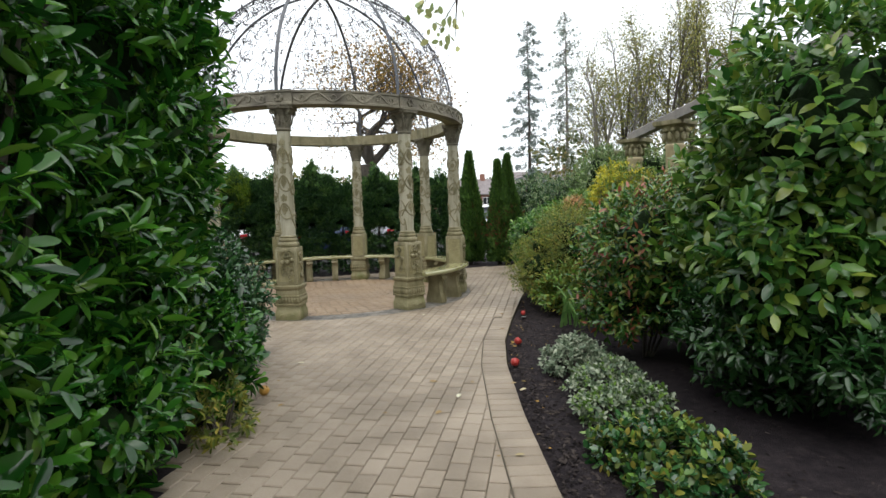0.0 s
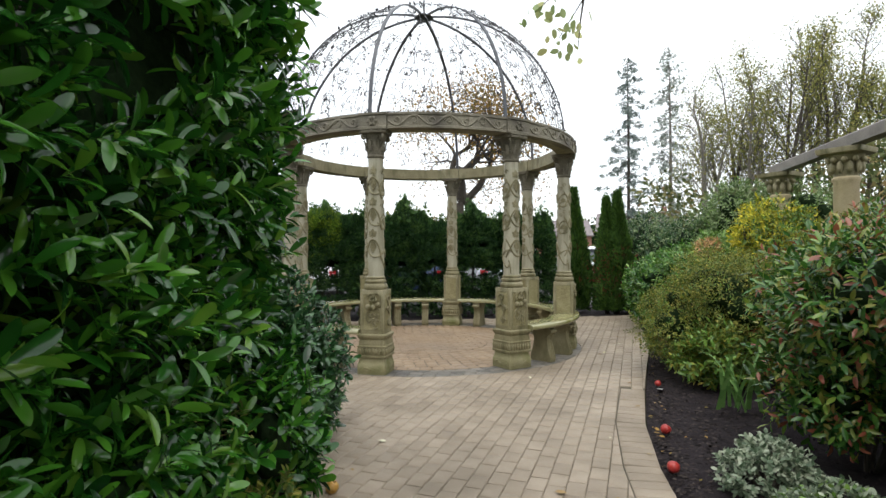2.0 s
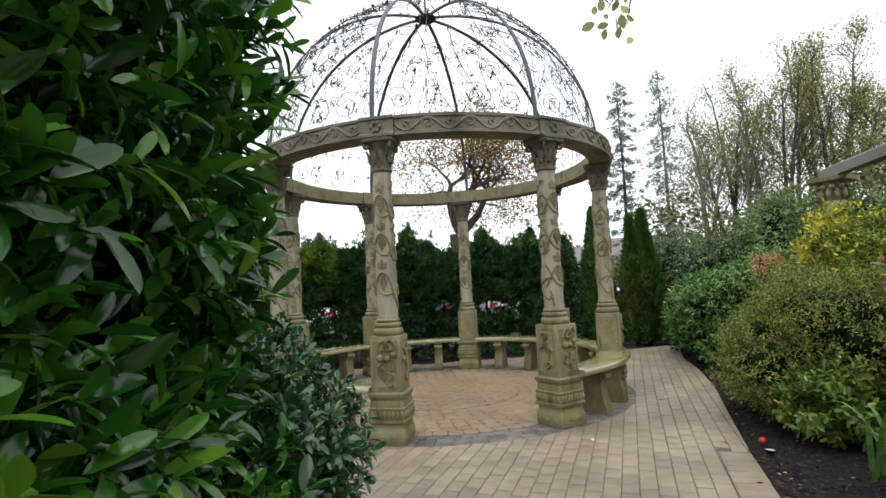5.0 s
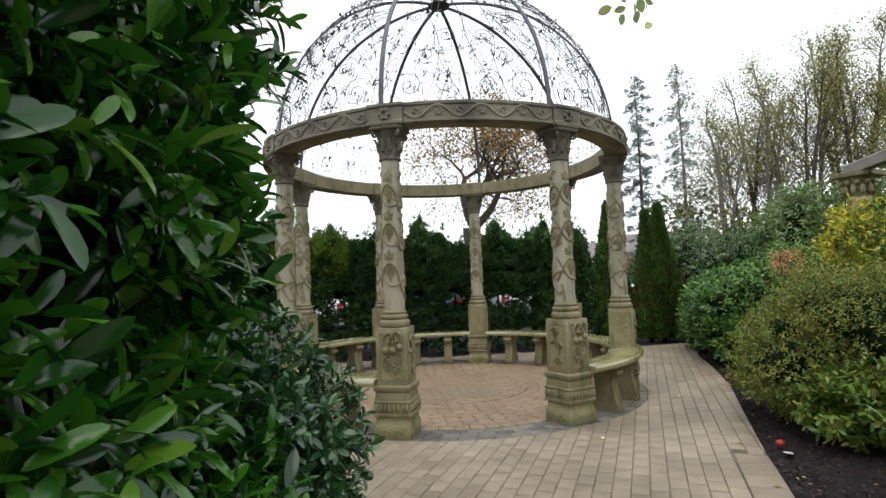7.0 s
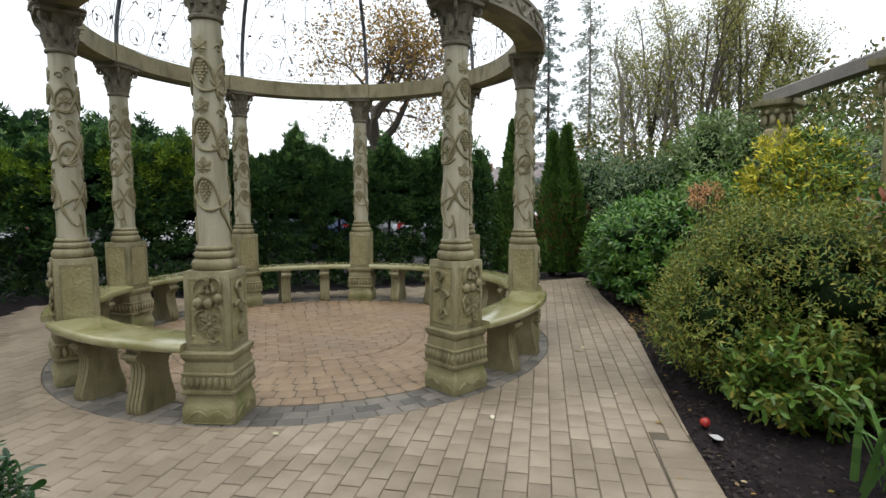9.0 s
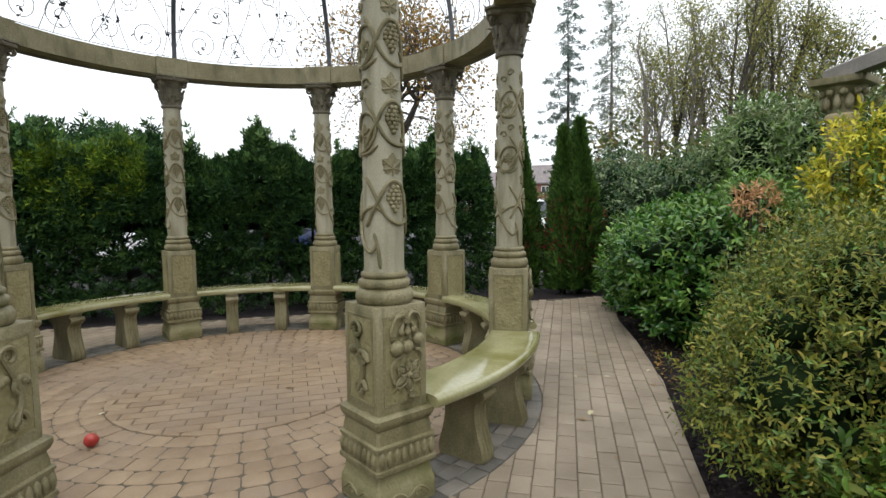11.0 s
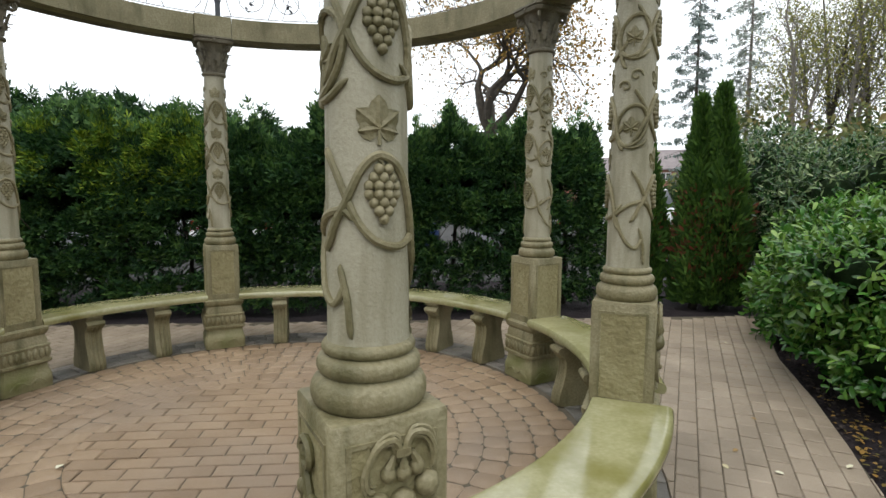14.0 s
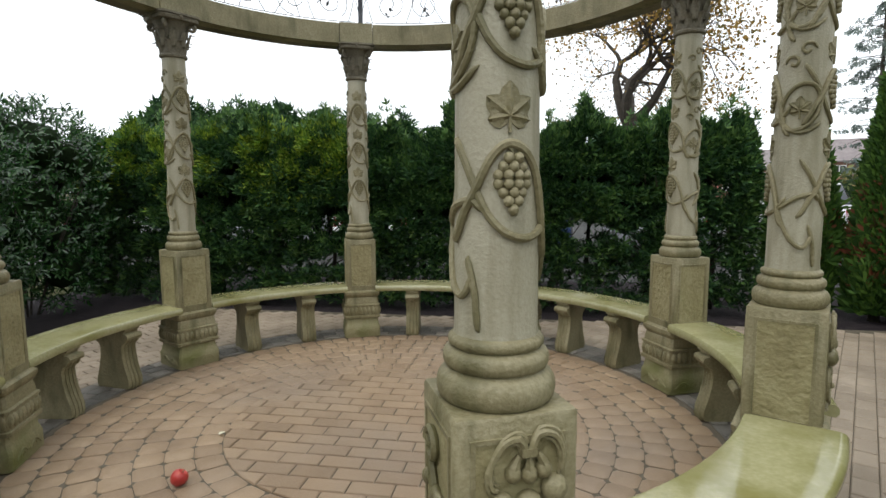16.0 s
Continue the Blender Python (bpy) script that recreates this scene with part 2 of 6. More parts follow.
CAR_BLUE = material("dark_blue_car_paint", [(0.3, (0.015, 0.03, 0.08)), (0.7, (0.03, 0.05, 0.12))], 0.2, 1, 10, 0.0)
RUBBER = material("black_rubber", [(0.3, (0.012, 0.012, 0.012)), (0.7, (0.03, 0.03, 0.03))], 0.8, 10, 60, 0.2)
RUBBLE = material("grey_rubble_stone", [(0.25, (0.07, 0.068, 0.065)), (0.5, (0.15, 0.145, 0.135)), (0.8, (0.27, 0.26, 0.23))], 0.85, 5, 40, 0.7, "object")
BUFF = material("buff_pergola_stone", [(0.25, (0.34, 0.27, 0.15)), (0.5, (0.46, 0.38, 0.23)), (0.75, (0.55, 0.47, 0.31))], 0.7, 5, 80, 0.3)
BEAMWOOD = material("weathered_grey_timber", [(0.3, (0.12, 0.11, 0.1)), (0.7, (0.26, 0.24, 0.21))], 0.8, 3, 60, 0.5)


# ---- mesh helpers ----
class Shape:
    def __init__(self):
        self.v, self.f = [], []

    def add(self, verts, faces, m=None):
        k = len(self.v)
        self.v += [tuple(m @ Vector(p)) for p in verts] if m else [tuple(p) for p in verts]
        self.f += [tuple(i + k for i in f) for f in faces]
        return self

    def box(self, x0, y0, z0, x1, y1, z1, m=None):
        v = [(x, y, z) for z in (z0, z1) for y in (y0, y1) for x in (x0, x1)]
        return self.add(v, [(0, 2, 3, 1), (4, 5, 7, 6), (0, 1, 5, 4), (2, 6, 7, 3), (0, 4, 6, 2), (1, 3, 7, 5)], m)

    def loft(self, rings, caps=True, m=None):
        n = len(rings[0])
        v = [p for r in rings for p in r]
        f = [(i * n + j, i * n + (j + 1) % n, (i + 1) * n + (j + 1) % n, (i + 1) * n + j) for i in range(len(rings) - 1) for j in range(n)]
        if caps:
            f += [tuple(range(n))[::-1], tuple((len(rings) - 1) * n + j for j in range(n))]
        return self.add(v, f, m)

    def lathe(self, profile, n=24, m=None):
        return self.loft([[(r * math.cos(a), r * math.sin(a), z) for a in [2 * math.pi * j / n for j in range(n)]] for r, z in profile], True, m)

    def square(self, profile, c=0.012, m=None):
        """Stacked squares (half width, height) with clipped corners."""
        return self.loft([[(w, -w + c, z), (w, w - c, z), (w - c, w, z), (-w + c, w, z), (-w, w - c, z), (-w, -w + c, z), (-w + c, -w, z), (w - c, -w, z)] for w, z in profile], True, m)

    def tube(self, points, radius, n=6, closed=False, m=None, flat=1.0):
        pts = [Vector(p) for p in points]
        k, rings, up = len(pts), [], None
        for i, p in enumerate(pts):
            a, b = (pts[(i - 1) % k], pts[(i + 1) % k]) if closed else (pts[max(i - 1, 0)], pts[min(i + 1, k - 1)])
            d = (b - a).normalized() if (b - a).length > 1e-9 else Vector((0, 0, 1))
            if up is None:
                up = d.orthogonal().normalized()
            up = (up - d * up.dot(d))
            up = up.normalized() if up.length > 1e-6 else d.orthogonal().normalized()
            side = d.cross(up)
            r = radius[i] if isinstance(radius, (list, tuple)) else radius
            rings.append([tuple(p + (up * math.cos(t) * flat + side * math.sin(t)) * r) for t in [2 * math.pi * j / n for j in range(n)]])
        if closed:
            rings.append(rings[0])
        return self.loft(rings, not closed, m)

    def ball(self, c, r, n=8, rings=5, m=None):
        rx, ry, rz = r if isinstance(r, (list, tuple)) else (r, r, r)
        prof = [[(c[0] + rx * math.sin(b) * math.cos(a), c[1] + ry * math.sin(b) * math.sin(a), c[2] + rz * math.cos(b)) for a in [2 * math.pi * j / n for j in range(n)]] for b in [math.pi * (0.04 + 0.92 * i / rings) for i in range(rings, -1, -1)]]
        return self.loft(prof, True, m)

    def mesh(self, name, mat, smooth=True, angle=40):
        me = bpy.data.meshes.new(name)
        me.from_pydata(self.v, [], self.f)
        me.materials.append(mat)
        if smooth:
            me.polygons.foreach_set("use_smooth", [True] * len(me.polygons))
            me.set_sharp_from_angle(angle=radians(angle))
        me.update()
        return me


def thing(name, label, category, group="", kind="", m=None):
    ob = tagged(new(name), label, category, group, kind)
    if m:
        ob.matrix_basis = m
    return ob


def part(name, shape, mat, parent=None, label="", m=None, smooth=True):
    ob = new(name, shape.mesh(name, mat, smooth))
    if parent:
        ob.parent = parent
    if m:
        ob.matrix_basis = m
    if label:
        ob["label"] = label
    return ob


def stuff_mesh(name, tv, tf, mats, places, mat):
    """Many copies of one small template, in one mesh: mats (n,3,3) whose columns are the local axes, places (n,3)."""
    tv = np.asarray(tv, float)
    n, k = len(places), len(tv)
    v = np.einsum("nij,kj->nki", mats, tv) + places[:, None, :]
    loops = np.concatenate([np.array(f) for f in tf])
    sizes = np.array([len(f) for f in tf])
    starts = np.concatenate([[0], np.cumsum(sizes)[:-1]])
    me = bpy.data.meshes.new(name)
    me.vertices.add(n * k)
    me.vertices.foreach_set("co", v.reshape(-1).astype(np.float32))
    me.loops.add(n * len(loops))
    me.loops.foreach_set("vertex_index", (loops[None] + (np.arange(n) * k)[:, None]).reshape(-1).astype(np.int32))
    me.polygons.add(n * len(sizes))
    me.polygons.foreach_set("loop_start", (starts[None] + (np.arange(n) * len(loops))[:, None]).reshape(-1).astype(np.int32))
    me.polygons.foreach_set("use_smooth", np.ones(n * len(sizes), bool))
    me.materials.append(mat)
    me.update(calc_edges=True)
    me.validate()
    return me


def unit(a):
    return a / np.maximum(np.linalg.norm(a, axis=-1, keepdims=True), 1e-9)


def leaf_template(width=0.36, fold=0.12, droop=0.18):
    """A folded leaf along +x, 1 long, its face towards +z."""
    t = [0, 0.22, 0.52, 0.8, 1.0]
    w = [0, 0.36, 0.5, 0.33, 0]
    z = [-droop * a * a for a in t]
    v = [(t[i], 0, z[i]) for i in range(5)]
    v += [(t[i], s * w[i] * width, z[i] + fold * w[i]) for s in (1, -1) for i in (1, 2, 3)]
    f = [(0, 1, 5), (1, 2, 6, 5), (2, 3, 7, 6), (3, 4, 7), (0, 8, 1), (1, 8, 9, 2), (2, 9, 10, 3), (3, 10, 4)]
    return v, f


def glossy_template(width=0.36):
    """A longer, rounder leaf with a sunk midrib."""
    t = [0, 0.1, 0.28, 0.52, 0.76, 0.92, 1.0]
    w = [0, 0.24, 0.4, 0.5, 0.46, 0.27, 0]
    z = [0.1 * a - 0.24 * a * a for a in t]
    v = [(t[i], 0, z[i]) for i in range(7)]
    v += [(t[i], s * w[i] * width, z[i] + 0.09 * w[i]) for s in (1, -1) for i in range(1, 6)]
    f = [(0, 1, 7), (5, 6, 11), (0, 12, 1), (5, 16, 6)]
    for i in range(1, 5):
        f += [(i, i + 1, 7 + i, 6 + i), (i, 11 + i, 12 + i, i + 1)]
    return v, f


def frond_template():
    """A flat spray of five narrow fingers."""
    v, f = [], []
    for a, ln in ((-0.75, 0.65), (0, 1), (0.75, 0.65)):
        c, s = math.cos(a), math.sin(a)
        k = len(v)
        base = (0.12 * abs(a) * 0.5, 0.1 * a, 0)
        for lx, ly in ((0, 0.05), (0, -0.05), (0.55, -0.12), (1, 0), (0.55, 0.12)):
            x, y = lx * ln, ly
            v.append((base[0] + c * x - s * y, base[1] + s * x + c * y, -0.15 * x * x))
        f.append((k, k + 1, k + 2, k + 3, k + 4))
    return v, f


GLOSSY, LAUREL_LEAF = glossy_template(), glossy_template(0.3)
LEAF, LEAF_WIDE, LEAF_SLIM, FROND = leaf_template(0.34), leaf_template(0.6, 0.1, 0.1), leaf_template(0.2, 0.05, 0.25), frond_template()


def leaf_frames(d, nrm, size):
    """Local axes for leaves that point along d and face towards nrm."""
    x = unit(d)
    y = unit(np.cross(nrm, x))
    z = np.cross(x, y)
    return np.stack([x, y, z], -1) * np.asarray(size)[:, None, None]


def sprigs(rng, base, axis, per, length, size, tilt=0.95):
    """Leaves set round short shoots that start at base and point along axis."""
    n = len(base)
    a = unit(axis)
    u = unit(np.cross(a, rng.normal(size=(n, 3))))
    w = np.cross(a, u)
    places, frames = [], []
    for j in range(per):
        az = 2.4 * j + rng.uniform(-0.4, 0.4, n)
        ti = tilt * (1.15 - 0.55 * j / per) + rng.uniform(-0.2, 0.2, n)
        side = u * np.cos(az)[:, None] + w * np.sin(az)[:, None]
        d = a * np.cos(ti)[:, None] + side * np.sin(ti)[:, None]
        nr = a * np.sin(ti)[:, None] - side * np.cos(ti)[:, None] + np.array([0, 0, 1.1]) + rng.normal(size=(n, 3)) * 0.25
        places.append(base + a * (length * (j + 0.6) / per))
        frames.append(leaf_frames(d, nr, size * rng.uniform(0.65, 1.15, n)))
    return np.concatenate(places), np.concatenate(frames)


def lump_points(rng, lumps, n, low=0.0, depth=0.25):
    """Points near the outer skin of a heap of ellipsoids (x, y, z, rx, ry, rz), with outward normals."""
    lumps = np.asarray(lumps, float)
    area = (lumps[:, 3] * lumps[:, 5])
    pick = rng.choice(len(lumps), n * 3, p=area / area.sum())
    d = unit(rng.normal(size=(n * 3, 3)))
    k = 1 - depth * rng.random(n * 3) ** 1.6 + 0.06 * rng.normal(size=n * 3)
    p = lumps[pick, :3] + d * lumps[pick, 3:] * k[:, None]
    ok = p[:, 2] > low
    for i, L in enumerate(lumps):
        inside = (((p - L[:3]) / (L[3:] * 0.8)) ** 2).sum(1) < 1
        ok &= ~(inside & (pick != i))
    p, nr = p[ok][:n], unit(d / lumps[pick, 3:])[ok][:n]
    return p, nr


def heap(rng, centre, radii, count, spread=0.64, size=0.4):
    """A main body with smaller lumps that make its outline uneven."""
    c, r = np.asarray(centre, float), np.asarray(radii, float)
    out = [[*c, *(r * 0.72)]]
    for _ in range(count * 2):
        d = unit(rng.normal(size=3))
        out.append([*(c + d * r * spread), *(r * size * rng.uniform(0.6, 1.2))])
    return out


def core_shape(lumps, k=0.72, low=0.02):
    s = Shape()
    for x, y, z, rx, ry, rz in lumps:
        h = Shape().ball((0, 0, 0), (rx * k, ry * k, rz * k), 10, 6)
        v = [(x + p[0], y + p[1], max(low, z + p[2])) for p in h.v]
        s.add(v, h.f)
    return s


def stems(s, rng, x, y, z0, z1, count, spread, r=0.012):
    for _ in range(count):
        a, q = rng.uniform(0, 6.28), spread * rng.uniform(0.4, 1)
        s.tube([(x + 0.1 * math.cos(a) * q, y + 0.1 * math.sin(a) * q, z0), (x + 0.5 * q * math.cos(a), y + 0.5 * q * math.sin(a), (z0 + z1) / 2), (x + q * math.cos(a), y + q * math.sin(a), z1)], [r, r * 0.8, r * 0.5], 5)


def shrub(name, label, seed, centre, radii, lumps, shoots, per, length, size, mat, template=LEAF, low=0.03, core=True, group="", extra=(), depth=0.45, rise=0.35, tilt=0.95, category="shrub", stem=True):
    """A bush: stems, a dark core painted as inner shade, and leaves on short shoots. extra: (material, share, lowest
    height).
    """
    rng = np.random.default_rng(seed)
    L = heap(rng, centre, radii, lumps)
    ob = thing(name, label, category, group)
    if stem:
        for _ in range(6):
            s = Shape()
            stems(s, rng, centre[0], centre[1], min(0.0, ground_z(centre[0], centre[1])), centre[2] + radii[2] * 0.3, 1, radii[0] * 0.8)
            part("stem", s, BARK, ob)
    if core:
        part("inner_foliage", core_shape(L, 0.5, low + 0.05), INNER_SHADE, ob)
    p, nr = lump_points(rng, L, shoots, low, depth)
    ax = nr + np.array([0, 0, rise]) + rng.normal(size=p.shape) * 0.35
    P, F = sprigs(rng, p, ax, per, length, size, tilt)
    which = rng.random(len(P))
    lo = 0.0
    for m, share, zmin in extra:
        sel = (which >= lo) & (which < lo + share) & (P[:, 2] > zmin)
        lo += share
        if sel.any():
            tagged(new("leaves", stuff_mesh("leaves", *template, F[sel], P[sel], m)), kind="stuff").parent = ob
        P, F, which = P[~sel], F[~sel], which[~sel]
    tagged(new("leaves", stuff_mesh("leaves", *template, F, P, mat)), kind="stuff").parent = ob
    return ob


# ---- the plan ----
RIGHT = [(-0.35, -13.0), (-0.25, -9.0), (-0.08, -7.5), (0.15, -6.37), (0.42, -5.5), (0.77, -4.5), (1.1, -3.75), (1.6, -2.85), (2.2, -1.84), (2.83, -0.8), (3.33, 0.2), (3.68, 1.0), (4.13, 1.8), (4.6, 2.7)]
LEFT = [(-1.6, -13.0), (-1.5, -6.5), (-1.35, -5.0), (-1.15, -4.4), (-1.08, -3.0), (-1.3, -2.5), (-2.1, -2.2), (-2.7, -1.4), (-3.1, 0.0), (-3.3, 1.0), (-2.9, 2.75)]
COURSE = radians(28.5)
RING_R = 1.86
COLUMN_TURN = (-112.3, -67.1, -21.2, 24.6, 68.4, 111.9, 156.2, 204.0)
COLUMN_R = (1.883, 1.852, 1.844, 1.873, 1.860, 1.859, 1.850, 1.845)
COLUMN_TWIST = (1.6, 1.6, -5.2, -0.4, 0.6, 1.3, -4.1, -1.9)


def column_angle(k):
    """Degrees round the ring; k may lie between two columns or past the last."""
    a, t = COLUMN_TURN + (COLUMN_TURN[0] + 360, COLUMN_TURN[1] + 360), k - int(k)
    return a[int(k)] * (1 - t) + a[int(k) + 1] * t if t else a[int(k)]


def along(line, y):
    for (x0, y0), (x1, y1) in zip(line, line[1:]):
        if y0 <= y <= y1:
            return x0 + (x1 - x0) * (y - y0) / (y1 - y0)
    return line[0][0] if y < line[0][1] else line[-1][0]


def edge_at(x, y):
    """Signed distance to the bed's edge (positive on the paving) and the edge's inward normal."""
    best = None
    for (x0, y0), (x1, y1) in zip(RIGHT, RIGHT[1:]):
        dx, dy = x1 - x0, y1 - y0
        ln = math.hypot(dx, dy)
        t = min(1, max(0, ((x - x0) * dx + (y - y0) * dy) / ln ** 2))
        d = math.hypot(x - x0 - t * dx, y - y0 - t * dy)
        if best is None or d < best[0]:
            nx, ny = -dy / ln, dx / ln
            side = (x - x0) * nx + (y - y0) * ny
            best = (d, side, nx, ny, x0 + t * dx, y0 + t * dy)
    return best


def smooth(t, a, b):
    t = min(1, max(0, (t - a) / (b - a)))
    return t * t * (3 - 2 * t)


def ground_z(x, y):
    d = (x - 0.25) * 0.896 - (y + 6.37) * 0.444
    return -0.06 + 0.9 * smooth(d, 1.4, 5.0) + 4.2 * smooth(d, 5.0, 26.0) * smooth(x, 4, 14) + 9.0 * smooth(d, 26, 120)


# ---- ground ----
def axis_steps():
    a = [-700, -300, -150, -80, -45]
    a += [-28 + 1.4 * i for i in range(41)]
    return a + [45, 80, 150, 300, 700]


s = Shape()
gx = axis_steps()
s.add([(x, y, ground_z(x, y)) for y in gx for x in gx], [(j * len(gx) + i, j * len(gx) + i + 1, (j + 1) * len(gx) + i + 1, (j + 1) * len(gx) + i) for j in range(len(gx) - 1) for i in range(len(gx) - 1)])
tagged(part("ground", s, BANK), "dark leaf-littered earth and grass rising to a bank", "ground", kind="structure")

s = Shape().box(-14, 4.6, -0.2, 12.5, 40, -0.03)
tagged(part("road", s, ASPHALT), "wet grey asphalt car park behind the hedge", "road", kind="structure")

s, k = Shape(), 0
ys = [-13 + 0.15 * i for i in range(106)]
cols = 26
for y in ys:
    x0 = along(RIGHT, y) + 0.005
    for c in range(cols):
        x = x0 + 0.16 * c
        s.v.append((x, y, max(-0.02, ground_z(x, y) + 0.03) + (0.012 * noise.noise((x * 5, y * 5, 0)) + 0.03 * noise.noise((x * 1.3, y * 1.3, 4)) if c else -0.012)))
s.f = [(j * cols + i, j * cols + i + 1, (j + 1) * cols + i + 1, (j + 1) * cols + i) for j in range(len(ys) - 1) for i in range(cols - 1)]
tagged(part("planting_bed", s, MULCH), "planting bed of dark bark mulch beside the path", "planting bed", kind="structure")
s = Shape()
for y in ys:
    x0 = along(LEFT, y) + 0.02
    for c in range(20):
        x = x0 - 0.2 * c
        s.v.append((x, y, -0.012 + 0.015 * noise.noise((x * 5, y * 5, 2)) if c else -0.03))
s.f = [(j * 20 + i, (j + 1) * 20 + i, (j + 1) * 20 + i + 1, j * 20 + i + 1) for j in range(len(ys) - 1) for i in range(19)]
tagged(part("planting_bed", s, MULCH), "dark soil bed under the laurel hedge", "planting bed", kind="structure")
s = Shape()
for j in range(9):
    for i in range(60):
        x, y = -5.0 + 0.17 * i, 2.5 + 0.3 * j
        s.v.append((x, y, -0.02 + 0.02 * noise.noise((x * 4, y * 4, 7)) if j else -0.03))
s.f = [(j * 60 + i, j * 60 + i + 1, (j + 1) * 60 + i + 1, (j + 1) * 60 + i) for j in range(8) for i in range(59)]
tagged(part("planting_bed", s, MULCH), "strip of dark earth under the conifer hedge", "planting bed", kind="structure")

# the joint bed under all blocks
s = Shape()
rows = [(along(LEFT, y), along(RIGHT, y), y) for y in [-13 + 0.25 * i for i in range(63)]]
for a, b, y in rows:
    s.v += [(a, y, -0.009), (b - 0.004, y, -0.009), (a, y, -0.09), (b - 0.004, y, -0.09)]
for i in range(len(rows) - 1):
    k = 4 * i
    s.f += [(k, k + 1, k + 5, k + 4), (k + 1, k + 3, k + 7, k + 5), (k, k + 4, k + 6, k + 2)]
paving = tagged(part("pavement", s, JOINT), "tan block paving laid in running bond, slightly wet", "paving", kind="structure")


# ---- the rotunda ----
def column_shapes():
    base = Shape().square([(0.147, 0), (0.149, 0.004), (0.149, 0.088), (0.144, 0.1), (0.137, 0.125), (0.134, 0.155), (0.134, 0.165)])
    band = Shape().square([(0.148, 0.165), (0.153, 0.17), (0.153, 0.186), (0.146, 0.19), (0.146, 0.268), (0.151, 0.272), (0.151, 0.282), (0.142, 0.288)])
    for q in range(4):
        for i in range(8):
            y = -0.123 + 0.0351 * i
            band.ball((0.144, y, 0.229), (0.016, 0.0165, 0.037), 8, 4, pose(0, 0, 0, 0, 0, 90 * q))
    ledge = Shape().square([(0.14, 0.288), (0.138, 0.315), (0.132, 0.345), (0.139, 0.352), (0.143, 0.36), (0.149, 0.375), (0.149, 0.392), (0.14, 0.398), (0.137, 0.402)])
    block = Shape().square([(0.1235, 0.402), (0.1235, 0.832), (0.1205, 0.838)], 0.006)
    mould = Shape().lathe([(0.112, 0.838)] + [(0.1 + 0.022 * math.sin(a), 0.866 - 0.032 * math.cos(a)) for a in [0.35 + 0.35 * i for i in range(8)]] + [(0.1, 0.9)] + [(0.093 + 0.016 * math.sin(a), 0.921 - 0.02 * math.cos(a)) for a in [0.3 + 0.42 * i for i in range(7)]] + [(0.09, 0.943)] + [(0.086 + 0.012 * math.sin(a), 0.956 - 0.013 * math.cos(a)) for a in [0.3 + 0.42 * i for i in range(7)]] + [(0.084, 0.972)], 32)
    shaft = Shape().lathe([(0.087, 0.968), (0.0845, 0.985), (0.084, 1.2), (0.081, 1.6), (0.077, 2.0), (0.075, 2.17)], 28)
    return base, band, ledge, block, mould, shaft


def shaft_r(z):
    return 0.0845 - 0.0095 * (z - 0.97) / 1.2


def on_shaft(a, z, lift=0.0):
    r = shaft_r(z) + lift
    return (r * math.cos(a), r * math.sin(a), z)


ARCH = [(-1.38, -0.115), (-1.2, -0.092), (-0.98, -0.052), (-0.72, -0.015), (-0.4, 0.04), (-0.05, 0.068), (0.35, 0.058), (0.68, 0.02), (0.88, -0.03), (1.0, -0.075), (1.12, -0.125), (1.3, -0.15)]
CUP = [(-1.38, 0.085), (-1.2, 0.062), (-1.0, 0.034), (-0.72, -0.015), (-0.45, -0.06), (-0.1, -0.092), (0.35, -0.105), (0.75, -0.098), (1.08, -0.078), (1.35, -0.045)]
TURNS = (-0.1, 1.47, 3.04, 4.61)
LEVELS = (1.27, 1.585, 1.9)
LEAF_LEVELS = (1.53, 1.87)


def curve(pts, n=4):
    """A smooth line through the points."""
    out = []
    for i in range(len(pts) - 1):
        p = [pts[max(0, i - 1)], pts[i], pts[i + 1], pts[min(len(pts) - 1, i + 2)]]
        for k in range(n):
            t = k / n
            out.append(tuple(0.5 * (2 * b + (c - a) * t + (2 * a - 5 * b + 4 * c - d) * t * t + (3 * b - a - 3 * c + d) * t ** 3) for a, b, c, d in zip(*p)))
    return out + [pts[-1]]


def strand(s, pts, r, lift=0.004):
    """A vine stem in relief that sinks into the shaft at both ends."""
    line = curve(pts)
    k = len(line) - 1
    s.tube([on_shaft(a, z, lift - (0.006 if i in (0, k) else 0)) for i, (a, z) in enumerate(line)], [r * min(1.0, 0.35 + 0.3 * min(i, k - i)) for i in range(k + 1)], 7)


